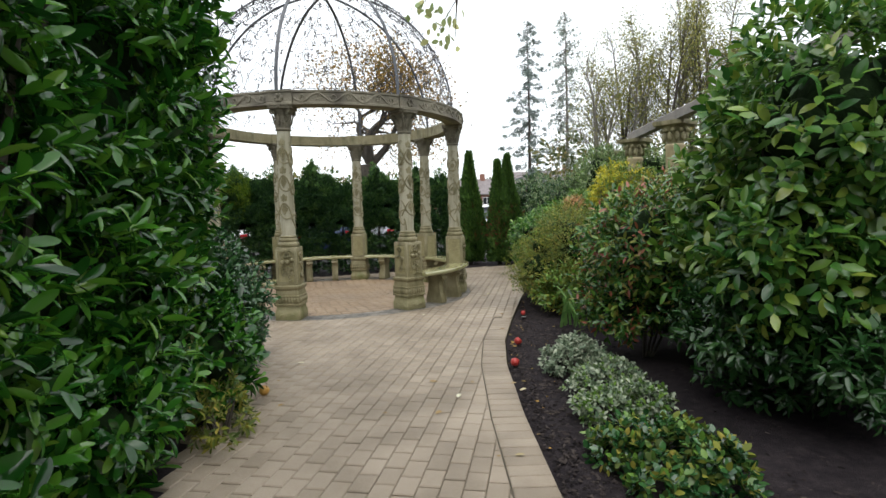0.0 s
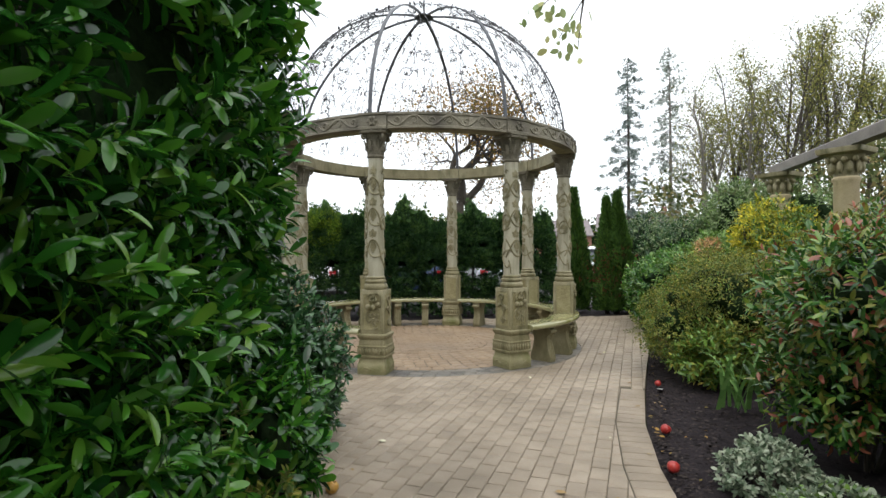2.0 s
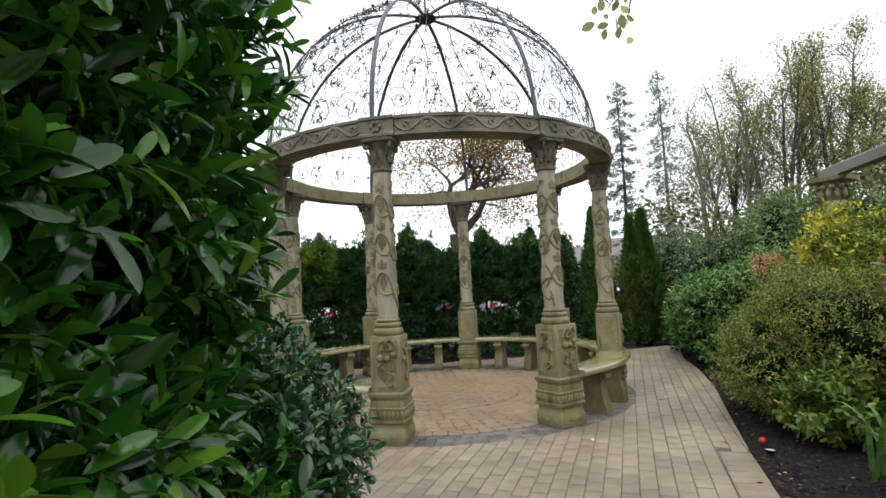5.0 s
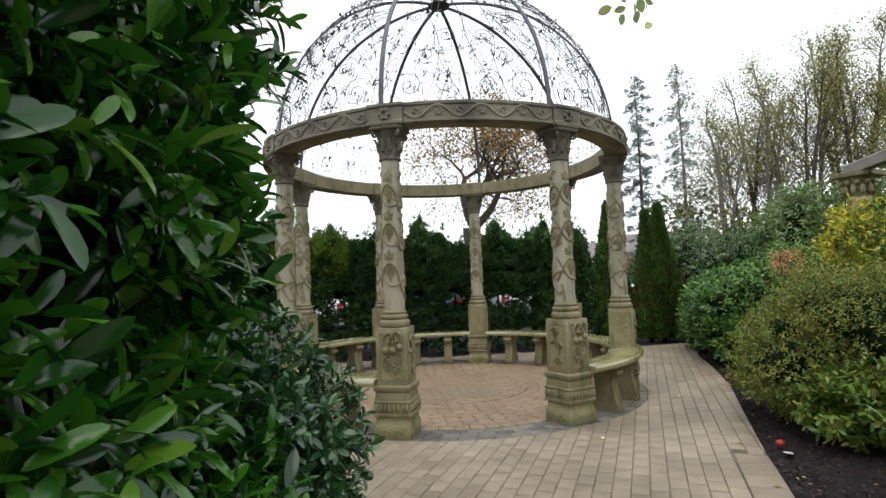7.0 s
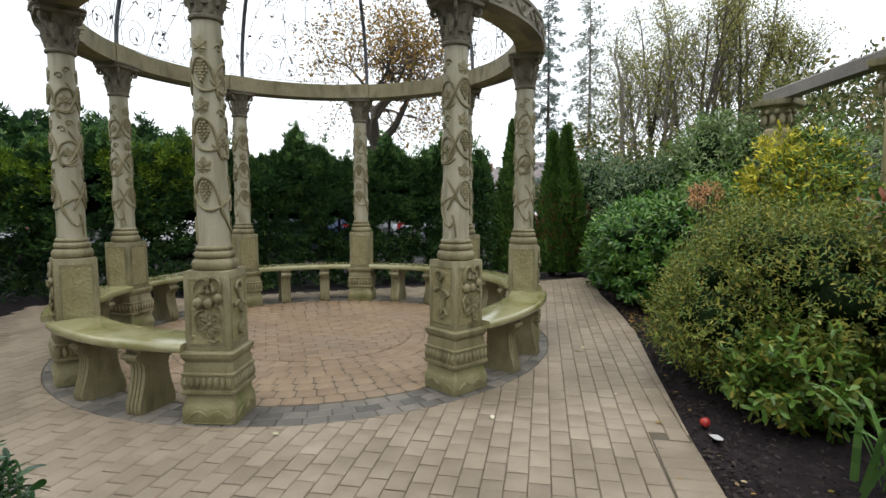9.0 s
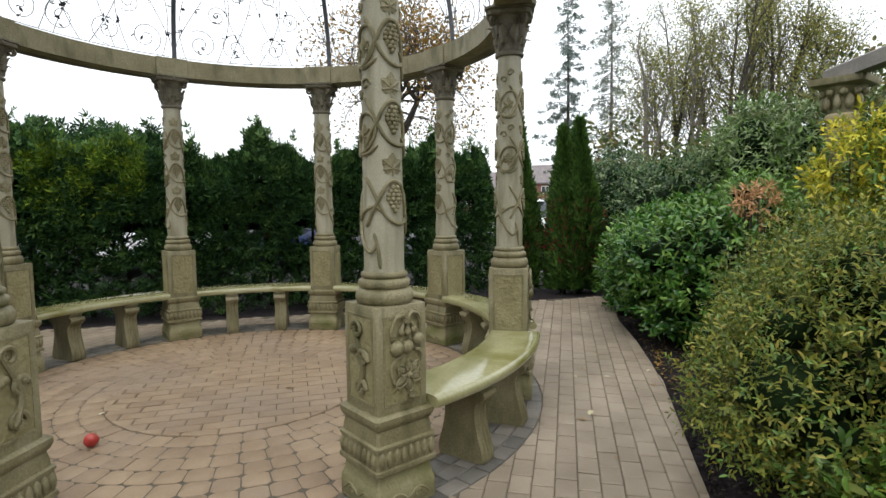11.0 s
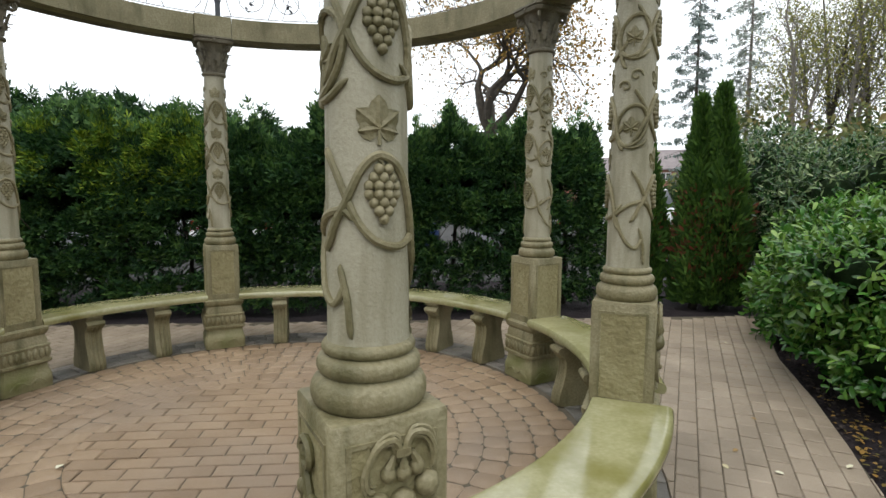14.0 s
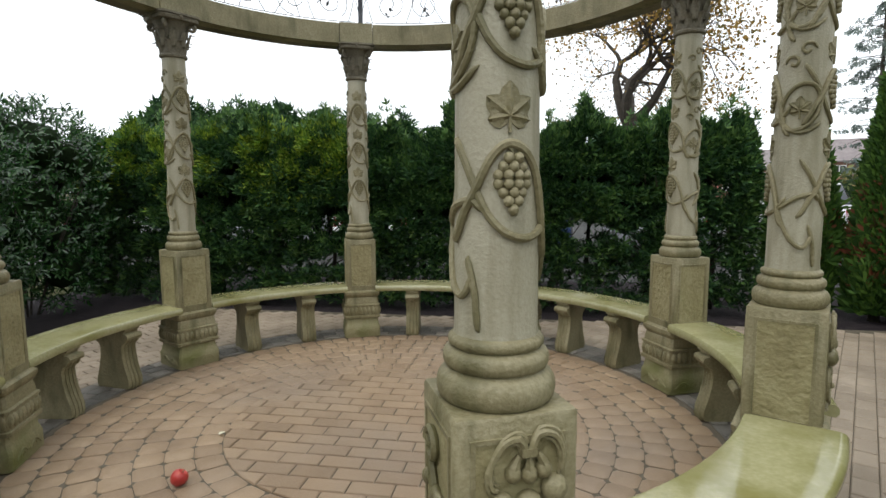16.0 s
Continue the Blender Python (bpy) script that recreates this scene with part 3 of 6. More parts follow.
def vine_shape():
    """Stems that loop round grapes on two sides and round single leaves on the other two."""
    s = Shape()
    for k, c0 in enumerate(TURNS):
        if k % 2 == 0:
            for z in LEVELS:
                strand(s, [(c0 + a, z + d) for a, d in ARCH], 0.0086, 0.006)
                strand(s, [(c0 + a, z + d) for a, d in CUP], 0.008)
            strand(s, [(c0 - 0.95, 1.13), (c0 - 0.85, 1.1), (c0 - 0.74, 1.06), (c0 - 0.7, 1.02), (c0 - 0.66, 0.985)], 0.0075)
        else:
            for z in LEAF_LEVELS:
                s.tube([on_shaft(c0 + 0.08 + 0.72 * math.cos(t), z + 0.078 * math.sin(t + 0.25), 0.005) for t in [2 * math.pi * q / 26 for q in range(26)]], 0.0078, 7, closed=True)
                strand(s, [(c0 - 0.95, z - 0.015), (c0 - 0.6, z - 0.045), (c0 - 0.1, z - 0.082), (c0 + 0.4, z - 0.08), (c0 + 0.9, z - 0.05)], 0.0075)
            strand(s, [(c0 - 0.95, 1.165), (c0 - 0.4, 1.19), (c0 + 0.2, 1.225), (c0 + 0.75, 1.235), (c0 + 1.0, 1.215)], 0.0082)
            strand(s, [(c0 - 0.5, 1.183), (c0 - 0.3, 1.13), (c0 + 0.05, 1.075), (c0 + 0.4, 1.052), (c0 + 0.62, 1.065), (c0 + 0.78, 1.1)], 0.0078)
            for z in (1.7, 2.04):
                for sg in (-1, 1):
                    strand(s, [(c0 + sg * (0.25 + 0.32 * (1 - 0.8 * t) * math.cos(6 * t)), z + sg * 0.02 + 0.026 * (1 - 0.8 * t) * math.sin(6 * t)) for t in [q / 8 for q in range(9)]], 0.0055)
    return s


def grape_shape():
    s = Shape()
    for k in (0, 2):
        c0 = TURNS[k] + 0.1
        for zc in LEVELS:
            for row, cnt in enumerate((2, 3, 4, 4, 3, 2, 1)):
                for j in range(cnt):
                    a = c0 + (j - (cnt - 1) / 2) * 0.215
                    s.ball(on_shaft(a, zc + 0.043 - 0.0158 * row, 0.003 + 0.004 * (abs(j - (cnt - 1) / 2) < 1)), 0.0108, 8, 5)
            s.tube([on_shaft(c0 - 0.08 + a, zc + d, 0.005) for a, d in ((0.08, 0.048), (0.05, 0.056), (-0.02, 0.06), (-0.06, 0.066))], 0.0035, 5)
    return s


def leaf_on(s, c0, zc, k, lift=0.0):
    """A vine leaf of five toothed lobes in relief, its stalk downwards."""
    for a, ln in ((-1.75, 0.62), (-0.85, 0.86), (0, 1.0), (0.85, 0.86), (1.75, 0.62)):
        ln *= k
        dx, dz = math.sin(a), math.cos(a)
        rows = []
        for t, w in ((0.0, 0.12), (0.3, 0.27), (0.55, 0.34), (0.8, 0.25), (1.0, 0.04)):
            mx, mz = t * ln * dx, t * ln * dz
            rows.append([on_shaft(c0 + (mx + o * w * k * dz) / 0.08, zc + mz - o * w * k * dx, h + lift) for o, h in ((-1, -0.002), (-0.9, 0.004), (-0.4, 0.0035), (0, 0.0085), (0.4, 0.0035), (0.9, 0.004), (1, -0.002))])
        for r0, r1 in zip(rows, rows[1:]):
            s.add(r0 + r1, [(i, i + 1, i + 8, i + 7) for i in range(6)])
    s.tube([on_shaft(c0, zc + d, 0.004) for d in (0.01, -0.01, -0.03)], 0.004, 5)


def vine_leaf_shape():
    s = Shape()
    for k, c0 in enumerate(TURNS):
        for z in LEVELS if k % 2 == 0 else LEAF_LEVELS:
            if k % 2 == 0:
                leaf_on(s, c0 + 0.02, z + 0.118, 0.062)
            else:
                leaf_on(s, c0 + 0.08, z - 0.012, 0.048)
    return s


def capital_shapes():
    bell = Shape().lathe([(0.076, 2.165), (0.09, 2.172), (0.092, 2.185), (0.08, 2.195), (0.078, 2.25), (0.086, 2.32), (0.105, 2.38), (0.122, 2.402)], 24)
    leaves = Shape()
    for tier, (z0, h, n, off) in enumerate(((2.2, 0.09, 8, 0.0), (2.24, 0.12, 8, 0.5))):
        for i in range(n):
            a = 2 * math.pi * (i + off) / n
            rows = []
            for t in (0, 0.3, 0.6, 0.85, 1.0):
                r = 0.083 + 0.012 * tier + 0.03 * t * t + (0.018 if t == 1 else 0)
                z = z0 + h * t - (0.02 if t == 1 else 0)
                w = 0.3 * math.sin(math.pi * (0.2 + 0.72 * t))
                rows.append([(r * math.cos(a + o * w) * k, r * math.sin(a + o * w) * k, z) for o, k in ((-1, 0.95), (-0.5, 1.03), (0, 1.08), (0.5, 1.03), (1, 0.95))])
            for r0, r1 in zip(rows, rows[1:]):
                leaves.add(r0 + r1, [(j, j + 1, j + 6, j + 5) for j in range(4)])
    volutes = Shape()
    for q in range(4):
        a = math.pi / 4 + q * math.pi / 2
        sp = []
        for j in range(22):
            t = j / 21
            rr = 0.03 * (1 - 0.8 * t)
            ang = math.pi * (0.9 - 3.2 * t)
            sp.append(((0.132 + rr * math.cos(ang)) * math.cos(a), (0.132 + rr * math.cos(ang)) * math.sin(a), 2.375 + rr * math.sin(ang)))
        volutes.tube([(0.09 * math.cos(a), 0.09 * math.sin(a), 2.3)] + sp, 0.011, 6)
        volutes.ball((0.128 * math.cos(q * math.pi / 2), 0.128 * math.sin(q * math.pi / 2), 2.425), (0.02, 0.02, 0.018), 8, 4)
    abacus = Shape().square([(0.125, 2.402), (0.135, 2.408), (0.14, 2.425), (0.135, 2.432), (0.145, 2.438), (0.145, 2.45)], 0.03)
    return bell, leaves, volutes, abacus


def panel_frame(q, parent):
    """A raised border round a sunk, pecked panel on one face of the pedestal."""
    m = pose(0, 0, 0, 0, 0, 90 * q)
    s = Shape()
    y0, y1, z0, z1, b = -0.095, 0.095, 0.435, 0.8, 0.01
    s.box(0.1215, y0, z0, 0.1275, y1, z0 + b, m).box(0.1215, y0, z1 - b, 0.1275, y1, z1, m)
    s.box(0.1215, y0, z0 + b, 0.1275, y0 + b, z1 - b, m).box(0.1215, y1 - b, z0 + b, 0.1275, y1, z1 - b, m)
    part("panel_border", s, STONE, parent)
    p = Shape()
    nu, nv = 14, 24
    for j in range(nv + 1):
        for i in range(nu + 1):
            y, z = y0 + b + (y1 - y0 - 2 * b) * i / nu, z0 + b + (z1 - z0 - 2 * b) * j / nv
            p.v.append(tuple(m @ Vector((0.1247 + 0.0022 * noise.noise((y * 45 + q * 9, z * 60, 3)), y, z))))
    p.f = [(j * (nu + 1) + i, j * (nu + 1) + i + 1, (j + 1) * (nu + 1) + i + 1, (j + 1) * (nu + 1) + i) for j in range(nv) for i in range(nu)]
    part("pecked_panel", p, ROUGH_PANEL, parent)


def fruit_relief(q):
    """A tied ribbon over hanging pears and apples, with a six-petalled flower below."""
    m = pose(0, 0, 0, 0, 0, 90 * q)
    s = Shape()
    x = 0.1255
    for line in ([(0.008, 0.78), (-0.004, 0.8), (-0.037, 0.79), (-0.06, 0.748), (-0.057, 0.712), (-0.045, 0.705)], [(0.022, 0.78), (0.035, 0.806), (0.068, 0.8), (0.085, 0.766), (0.082, 0.73)]):
        mid = curve(line, 3)
        for o, r in ((0.0, 0.0085), (0.009, 0.006), (-0.009, 0.006)):
            s.tube([(x + 0.011 - abs(o) * 0.4, y + o * 0.5, z + o) for y, z in mid], [r * (1 - 0.5 * i / len(mid)) for i in range(len(mid))], 6, m=m)
    s.box(x, -0.001, 0.766, x + 0.02, 0.029, 0.782, m)
    for y, z in ((-0.014, 0.732), (0.018, 0.728), (0.047, 0.735)):
        s.ball((x + 0.008, y, z), (0.015, 0.0165, 0.018), 10, 6, m)
        s.tube([(x + 0.01, y, z + 0.012), (x + 0.01, y * 0.6 + 0.006, z + 0.036)], [0.011, 0.005], 6, m=m)
    for y, z, r in ((-0.037, 0.668, 0.031), (0.017, 0.667, 0.029), (0.07, 0.694, 0.027)):
        s.ball((x + 0.006, y, z), (r * 0.85, r, r), 12, 8, m)
    cy, cz = 0.022, 0.553
    s.ball((x + 0.018, cy, cz), (0.009, 0.011, 0.011), 8, 5, m)
    for a, ln in ((0.0, 0.05), (0.8, 0.055), (1.95, 0.046), (3.1, 0.058), (4.15, 0.064), (5.3, 0.056)):
        k = m @ Matrix.Translation((x + 0.006, cy, cz)) @ Matrix.Rotation(-a, 4, "X")
        s.ball((0.002, 0, 0.012 + ln * 0.5), (0.009, 0.0155, ln * 0.46), 8, 6, k)
        rim = [(0.009, 0.019 * math.sin(t), 0.012 + ln * 0.5 - ln * 0.52 * math.cos(t)) for t in [2 * math.pi * i / 14 for i in range(14)]]
        s.tube(rim, 0.0035, 5, closed=True, m=k)
    for line in ([(0.055, 0.65), (0.078, 0.646), (0.092, 0.62), (0.09, 0.58)], [(-0.01, 0.632), (-0.042, 0.618), (-0.062, 0.585), (-0.05, 0.53), (-0.03, 0.52)], [(0.02, 0.46), (0.045, 0.455), (0.06, 0.47)]):
        s.tube([(x + 0.006, y, z) for y, z in curve(line, 3)], 0.0075, 6, m=m)
    return s


def scroll_relief(q):
    m = pose(0, 0, 0, 0, 0, 90 * q)
    s = Shape()
    x = 0.1275
    s.tube([(x + 0.006, 0.035 * math.sin(4.2 * t) - 0.005, 0.49 + 0.26 * t) for t in [i / 14 for i in range(15)]], [0.014 - 0.0004 * i for i in range(15)], 6, m=m)
    for cz, cy, sg in ((0.5, 0.012, 1), (0.735, -0.01, -1), (0.62, 0.03, 1)):
        s.tube([(x + 0.006, cy + sg * 0.042 * (1 - 0.75 * t) * math.cos(6.5 * t), cz + 0.042 * (1 - 0.75 * t) * math.sin(6.5 * t)) for t in [i / 16 for i in range(17)]], 0.0095, 6, m=m)
    for y, z in ((-0.05, 0.65), (0.05, 0.64), (-0.03, 0.66), (0.02, 0.65)):
        s.ball((x + 0.005, y, z), (0.013, 0.022, 0.017), 8, 5, m)
    return s


def base_relief(q):
    m = pose(0, 0, 0, 0, 0, 90 * q)
    s = Shape()
    for sg in (-1, 1):
        s.tube([(0.149, sg * (0.008 + 0.1 * t), 0.02 + 0.052 * math.sin(math.pi * (0.15 + 0.75 * t))) for t in [i / 8 for i in range(9)]], 0.005, 5, m=m)
        s.tube([(0.149, sg * (0.05 + 0.022 * (1 - 0.7 * t) * math.cos(5 * t)), 0.045 + 0.02 * (1 - 0.7 * t) * math.sin(5 * t)) for t in [i / 8 for i in range(9)]], 0.004, 5, m=m)
    s.tube([(0.149, -0.13, 0.008), (0.149, 0.13, 0.008)], 0.004, 4, m=m)
    return s


def build_column():
    ob = thing("stone_column", "weathered cast stone column carved with vines and grapes on a square pedestal", "column", "columns round the rotunda")
    base, band, ledge, block, mould, shaft = column_shapes()
    foot = part("base", base, STONE_MOSS, ob, "mossy plinth with carved arches")
    for q in range(4):
        part("base_carving", base_relief(q), STONE_MOSS, foot)
    part("reeded_band", band, STONE, ob)
    part("ledge", ledge, STONE, ob)
    ped = part("pedestal", block, STONE, ob)
    for q in range(4):
        panel_frame(q, ped)
    part("fruit_carving", fruit_relief(0), STONE, ped, "carved fruit, ribbon and flower")
    part("base_rings", mould, STONE, ob)
    sh = part("shaft", shaft, STONE_PALE, ob)
    part("vine", vine_shape(), STONE, sh)
    part("grapes", grape_shape(), STONE, sh)
    part("vine_leaves", vine_leaf_shape(), STONE, sh)
    bell, leaves, volutes, abacus = capital_shapes()
    cap = part("capital", bell, STONE_DARK, ob, "leafy lichened capital, darkened for shade")
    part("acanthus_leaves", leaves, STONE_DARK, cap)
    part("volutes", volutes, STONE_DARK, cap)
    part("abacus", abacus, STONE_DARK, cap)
    return ob


def column_pose(k):
    a, r = column_angle(k), COLUMN_R[k]
    return pose(r * math.cos(radians(a)), r * math.sin(radians(a)), 0, 0, 0, a + COLUMN_TWIST[k])


first_column = build_column()
first_column.matrix_basis = column_pose(0)
columns = [first_column] + [copy_thing(first_column, column_pose(k)) for k in range(1, 8)]
for k, q in ((0, 1), (1, 3)):
    ped = [c for c in columns[k].children if c.name.startswith("pedestal")][0]
    part("scroll_carving", scroll_relief(q), STONE, ped, "carved scroll and leaves")


def arc_block(r0, r1, z0, z1, a0, a1, n=8, lip=0.0):
    s, rings = Shape(), []
    for i in range(n + 1):
        a = a0 + (a1 - a0) * i / n
        pts = [(r0, z0), (r0, z1), (r1 + lip, z1), (r1 + lip, z1 - 0.022), (r1, z1 - 0.032), (r1, z0 + 0.028), (r1 + lip * 0.7, z0 + 0.02), (r1 + lip * 0.7, z0)] if lip else [(r0, z0), (r0, z1), (r1, z1), (r1, z0)]
        rings.append([(r * math.cos(a), r * math.sin(a), z) for r, z in pts])
    return s.loft(rings)


ring = thing("ring_beam", "circular stone beam carved with scrolls, resting on the columns", "beam")
for k in range(8):
    a = radians(column_angle(k))
    step = radians(column_angle(k + 1)) - a
    w = radians(4.3)
    e = radians(0.12)
    seg = part("beam_segment", arc_block(1.76, 1.88, 2.45, 2.606, a + w + e, a + step - w - e, 10), STONE, ring)
    part("outer_beam", arc_block(1.8801, 1.975, 2.45, 2.608, a + w + e, a + step - w - e, 10, 0.012), STONE_BEAM, seg)
    part("carved_face", arc_block(1.97, 1.9765, 2.48, 2.575, a + w + 2 * e, a + step - w - 2 * e, 10), STONE_BEAM, seg)
    blk = part("beam_block", arc_block(1.75, 1.88, 2.45, 2.611, a - w, a + w, 4), STONE, ring)
    part("outer_block", arc_block(1.8801, 1.99, 2.45, 2.613, a - w, a + w, 4, 0.012), STONE_BEAM, blk)
    s = Shape()
    for i in range(7):
        c = a + w + radians(3.0 + 5.05 * i)
        sg = 1 if i % 2 else -1
        pts = []
        for j in range(18):
            t = j / 17
            rr = 0.048 * (1 - 0.8 * t)
            pts.append((c + rr * math.cos(7.5 * t + math.pi) / 1.98, 2.528 + sg * rr * math.sin(7.5 * t)))
        s.tube([(1.977 * math.cos(b), 1.977 * math.sin(b), z) for b, z in pts], 0.0105, 5)
        s.tube([(1.977 * math.cos(c + radians(o)), 1.977 * math.sin(c + radians(o)), 2.528 + sg * 0.05 * math.cos(o * 0.62)) for o in [-2.6 + 0.65 * j for j in range(9)]], 0.012, 5)
    part("scroll_carving", s, STONE_BEAM, seg)
    s = Shape()
    for i in range(6):
        b = 2 * math.pi * i / 6
        s.ball((1.994 * math.cos(a) - 0.035 * math.sin(a) * math.cos(b), 1.994 * math.sin(a) + 0.035 * math.cos(a) * math.cos(b), 2.528 + 0.035 * math.sin(b)), 0.02, 7, 4)
    part("rosette", s, STONE_BEAM, ring)


# ---- the iron dome ----
def dome(a, e, lift=0.0):
    """A point on the dome: turn a, height angle e, both in radians."""
    r = 1.86 + lift
    return (r * math.cos(e) * math.cos(a), r * math.cos(e) * math.sin(a), 2.613 + (1.79 + lift) * math.sin(e))


iron = thing("iron_dome", "black wrought iron dome with scrolled panels over the stone ring", "dome")
for k in range(8):
    a = radians(-114.5 + 45 * k)
    rib = Shape()
    rings = []
    for i in range(25):
        e = math.pi / 2 * i / 24 * 0.985
        w = 0.019
        u = (-math.sin(a), math.cos(a), 0)
        o, n = dome(a, e, 0.008), dome(a, e, -0.008)
        rings.append([(p[0] + sg * w * u[0], p[1] + sg * w * u[1], p[2]) for p, sg in ((o, -1), (o, 1), (n, 1), (n, -1))])
    rib.loft(rings)
    part("rib", rib, IRON_GREY, iron, smooth=False)


def spiral(a, e, r, turns, sg, tilt, n=26):
    return [(a + sg * r * (1 - 0.85 * t) * math.cos(turns * 2 * math.pi * t + tilt) / max(0.25, math.cos(e)), e + r * (1 - 0.85 * t) * math.sin(turns * 2 * math.pi * t + tilt)) for t in [i / (n - 1) for i in range(n)]]


def lattice(seed):
    """Scrollwork of one panel, in turn and height angles about the panel's middle."""
    rnd = random.Random(seed)
    lines, buds = [], []
    for sg in (-1, 1):
        for x, e, r in ((0.1, 0.1, 0.075), (0.27, 0.1, 0.075), (0.19, 0.25, 0.05), (0.09, 0.36, 0.045), (0.24, 0.5, 0.05), (0.12, 0.66, 0.045), (0.2, 0.8, 0.035), (0.1, 0.95, 0.03), (0.16, 1.1, 0.03)):
            x2 = x * 0.98
            sp = spiral(sg * x2, e, r, 1.6, sg * rnd.choice((1, -1)), rnd.uniform(0, 6.28))
            lines.append(sp)
            buds.append(sp[-1])
            buds.append(sp[10])
        for x0, x1, ph in ((0.02, 0.3, 0.0), (0.34, 0.06, 1.5), (0.18, 0.2, 3.0), (0.3, 0.36, 0.7), (0.08, 0.02, 2.2)):
            w = [(sg * (x0 + (x1 - x0) * t + 0.06 * math.sin(8 * t + ph)), 0.02 + 1.25 * t) for t in [i / 30 for i in range(31)]]
            lines.append(w)
            for i in range(3, 30, 3):
                buds.append(w[i])
    lines.append([(-0.37 + 0.74 * i / 12, 0.02) for i in range(13)])
    lines.append([(-0.37 + 0.74 * i / 12, 1.12) for i in range(13)])
    return lines, buds


for k in range(8):
    a = radians(-92 + 45 * k)
    s, b = Shape(), Shape()
    lines, buds = lattice(5)
    for ln in lines:
        s.tube([dome(a + max(-0.385, min(0.385, x)), e) for x, e in ln], 0.003, 4)
    rnd = random.Random(k)
    for x, e in buds:
        if abs(x) < 0.385:
            p = Vector(dome(a + x, e))
            for _ in range(2):
                d = Vector((rnd.gauss(0, 1), rnd.gauss(0, 1), rnd.gauss(0, 1))).normalized()
                u = d.orthogonal().normalized()
                q = p + d * 0.05
                mid = p + d * 0.025
                b.add([p, mid + u * 0.013, q, mid - u * 0.013, mid + d.cross(u) * 0.004], [(0, 1, 4), (1, 2, 4), (2, 3, 4), (3, 0, 4)])
    pan = part("scroll_panel", s, IRON, iron, "thin iron scrollwork")
    part("iron_leaves", b, IRON, pan)
s = Shape().lathe([(0.02, 4.37), (0.1, 4.375), (0.13, 4.4), (0.11, 4.415), (0.04, 4.43), (0.035, 4.46), (0.012, 4.48), (0.008, 4.83), (0.002, 4.88)], 14)
part("hub", s, IRON, iron, "round iron hub with a thin finial")


# ---- benches ----
def build_bench(gap):
    """A curved bench about the ring's middle, turned to lie between two columns gap degrees apart."""
    ob = thing("curved_bench", "curved stone bench with wet mossy seat between two columns", "bench", "benches round the rotunda")
    half = radians(gap / 2) - 0.126 / RING_R
    seat, rings = Shape(), []
    sec = [(1.725, 0.392), (1.718, 0.405), (1.718, 0.425), (1.728, 0.438), (1.745, 0.441), (2.01, 0.441), (2.028, 0.437), (2.038, 0.424), (2.038, 0.405), (2.028, 0.392)]
    for i in range(17):
        a = -half + 2 * half * i / 16
        rings.append([(r * math.cos(a), r * math.sin(a), z) for r, z in sec])
    part("seat", seat.loft(rings), SEAT, ob)
    prof = [(-0.12, 0), (0.125, 0), (0.135, 0.02), (0.13, 0.06), (0.108, 0.13), (0.092, 0.2), (0.088, 0.26), (0.098, 0.29), (0.12, 0.3), (0.13, 0.32), (0.128, 0.345), (0.112, 0.36), (0.115, 0.375), (0.13, 0.378), (0.13, 0.392), (-0.13, 0.392), (-0.13, 0.378), (-0.115, 0.375), (-0.112, 0.36), (-0.128, 0.345), (-0.13, 0.32), (-0.12, 0.3), (-0.098, 0.29), (-0.088, 0.26), (-0.092, 0.2), (-0.108, 0.13), (-0.13, 0.06), (-0.132, 0.02)]
    for sg in (-1, 1):
        m = pose(RING_R * math.cos(sg * 0.13), RING_R * math.sin(sg * 0.13), 0, 0, 0, math.degrees(sg * 0.13))
        leg = Shape().loft([[(x * k, y, z) for x, z in prof] for y, k in ((-0.055, 0.96), (-0.048, 1), (0.048, 1), (0.055, 0.96))], m=m)
        lg = part("leg", leg, STONE, ob)
        for side in (-1, 1):
            for j in (-1, 0, 1):
                part("reed", Shape().tube([(side * x, 0.027 * j, z) for x, z in prof[1:10]], 0.0095, 5, m=m), STONE, lg)
            part("scroll", Shape().tube([(side * 0.122, -0.058, 0.335), (side * 0.122, 0.058, 0.335)], 0.022, 8, m=m), STONE, lg)
    return ob


for k in range(1, 8):
    bench = build_bench(column_angle(k + 1) - column_angle(k))
    bench.matrix_basis = pose(0, 0, 0, 0, 0, column_angle(k + 0.5))


# ---- plants ----
def shoot_leaves(ob, rng, p, ax, per, length, size, mat, template=GLOSSY, tilt=0.95, name="leaves"):
    P, F = sprigs(rng, p, ax, per, length, size, tilt)
    tagged(new(name, stuff_mesh(name, *template, F, P, mat)), kind="stuff").parent = ob


def laurel_face(y, z):
    """How far the laurel hedge stands out towards the path."""
    x = -1.43 + 0.18 * smooth(y, -5.4, -4.7) * smooth(z, 0.9, 1.7) - 0.28 * smooth(-y, 4.9, 6.4) - 0.06 * smooth(z, 1.8, 3.2) - 0.12 * (1 - smooth(z, 0.1, 0.6))
    return x + 0.1 * noise.noise((y * 1.6, z * 1.6, 1.0)) + 0.05 * noise.noise((y * 4, z * 4, 5.0))


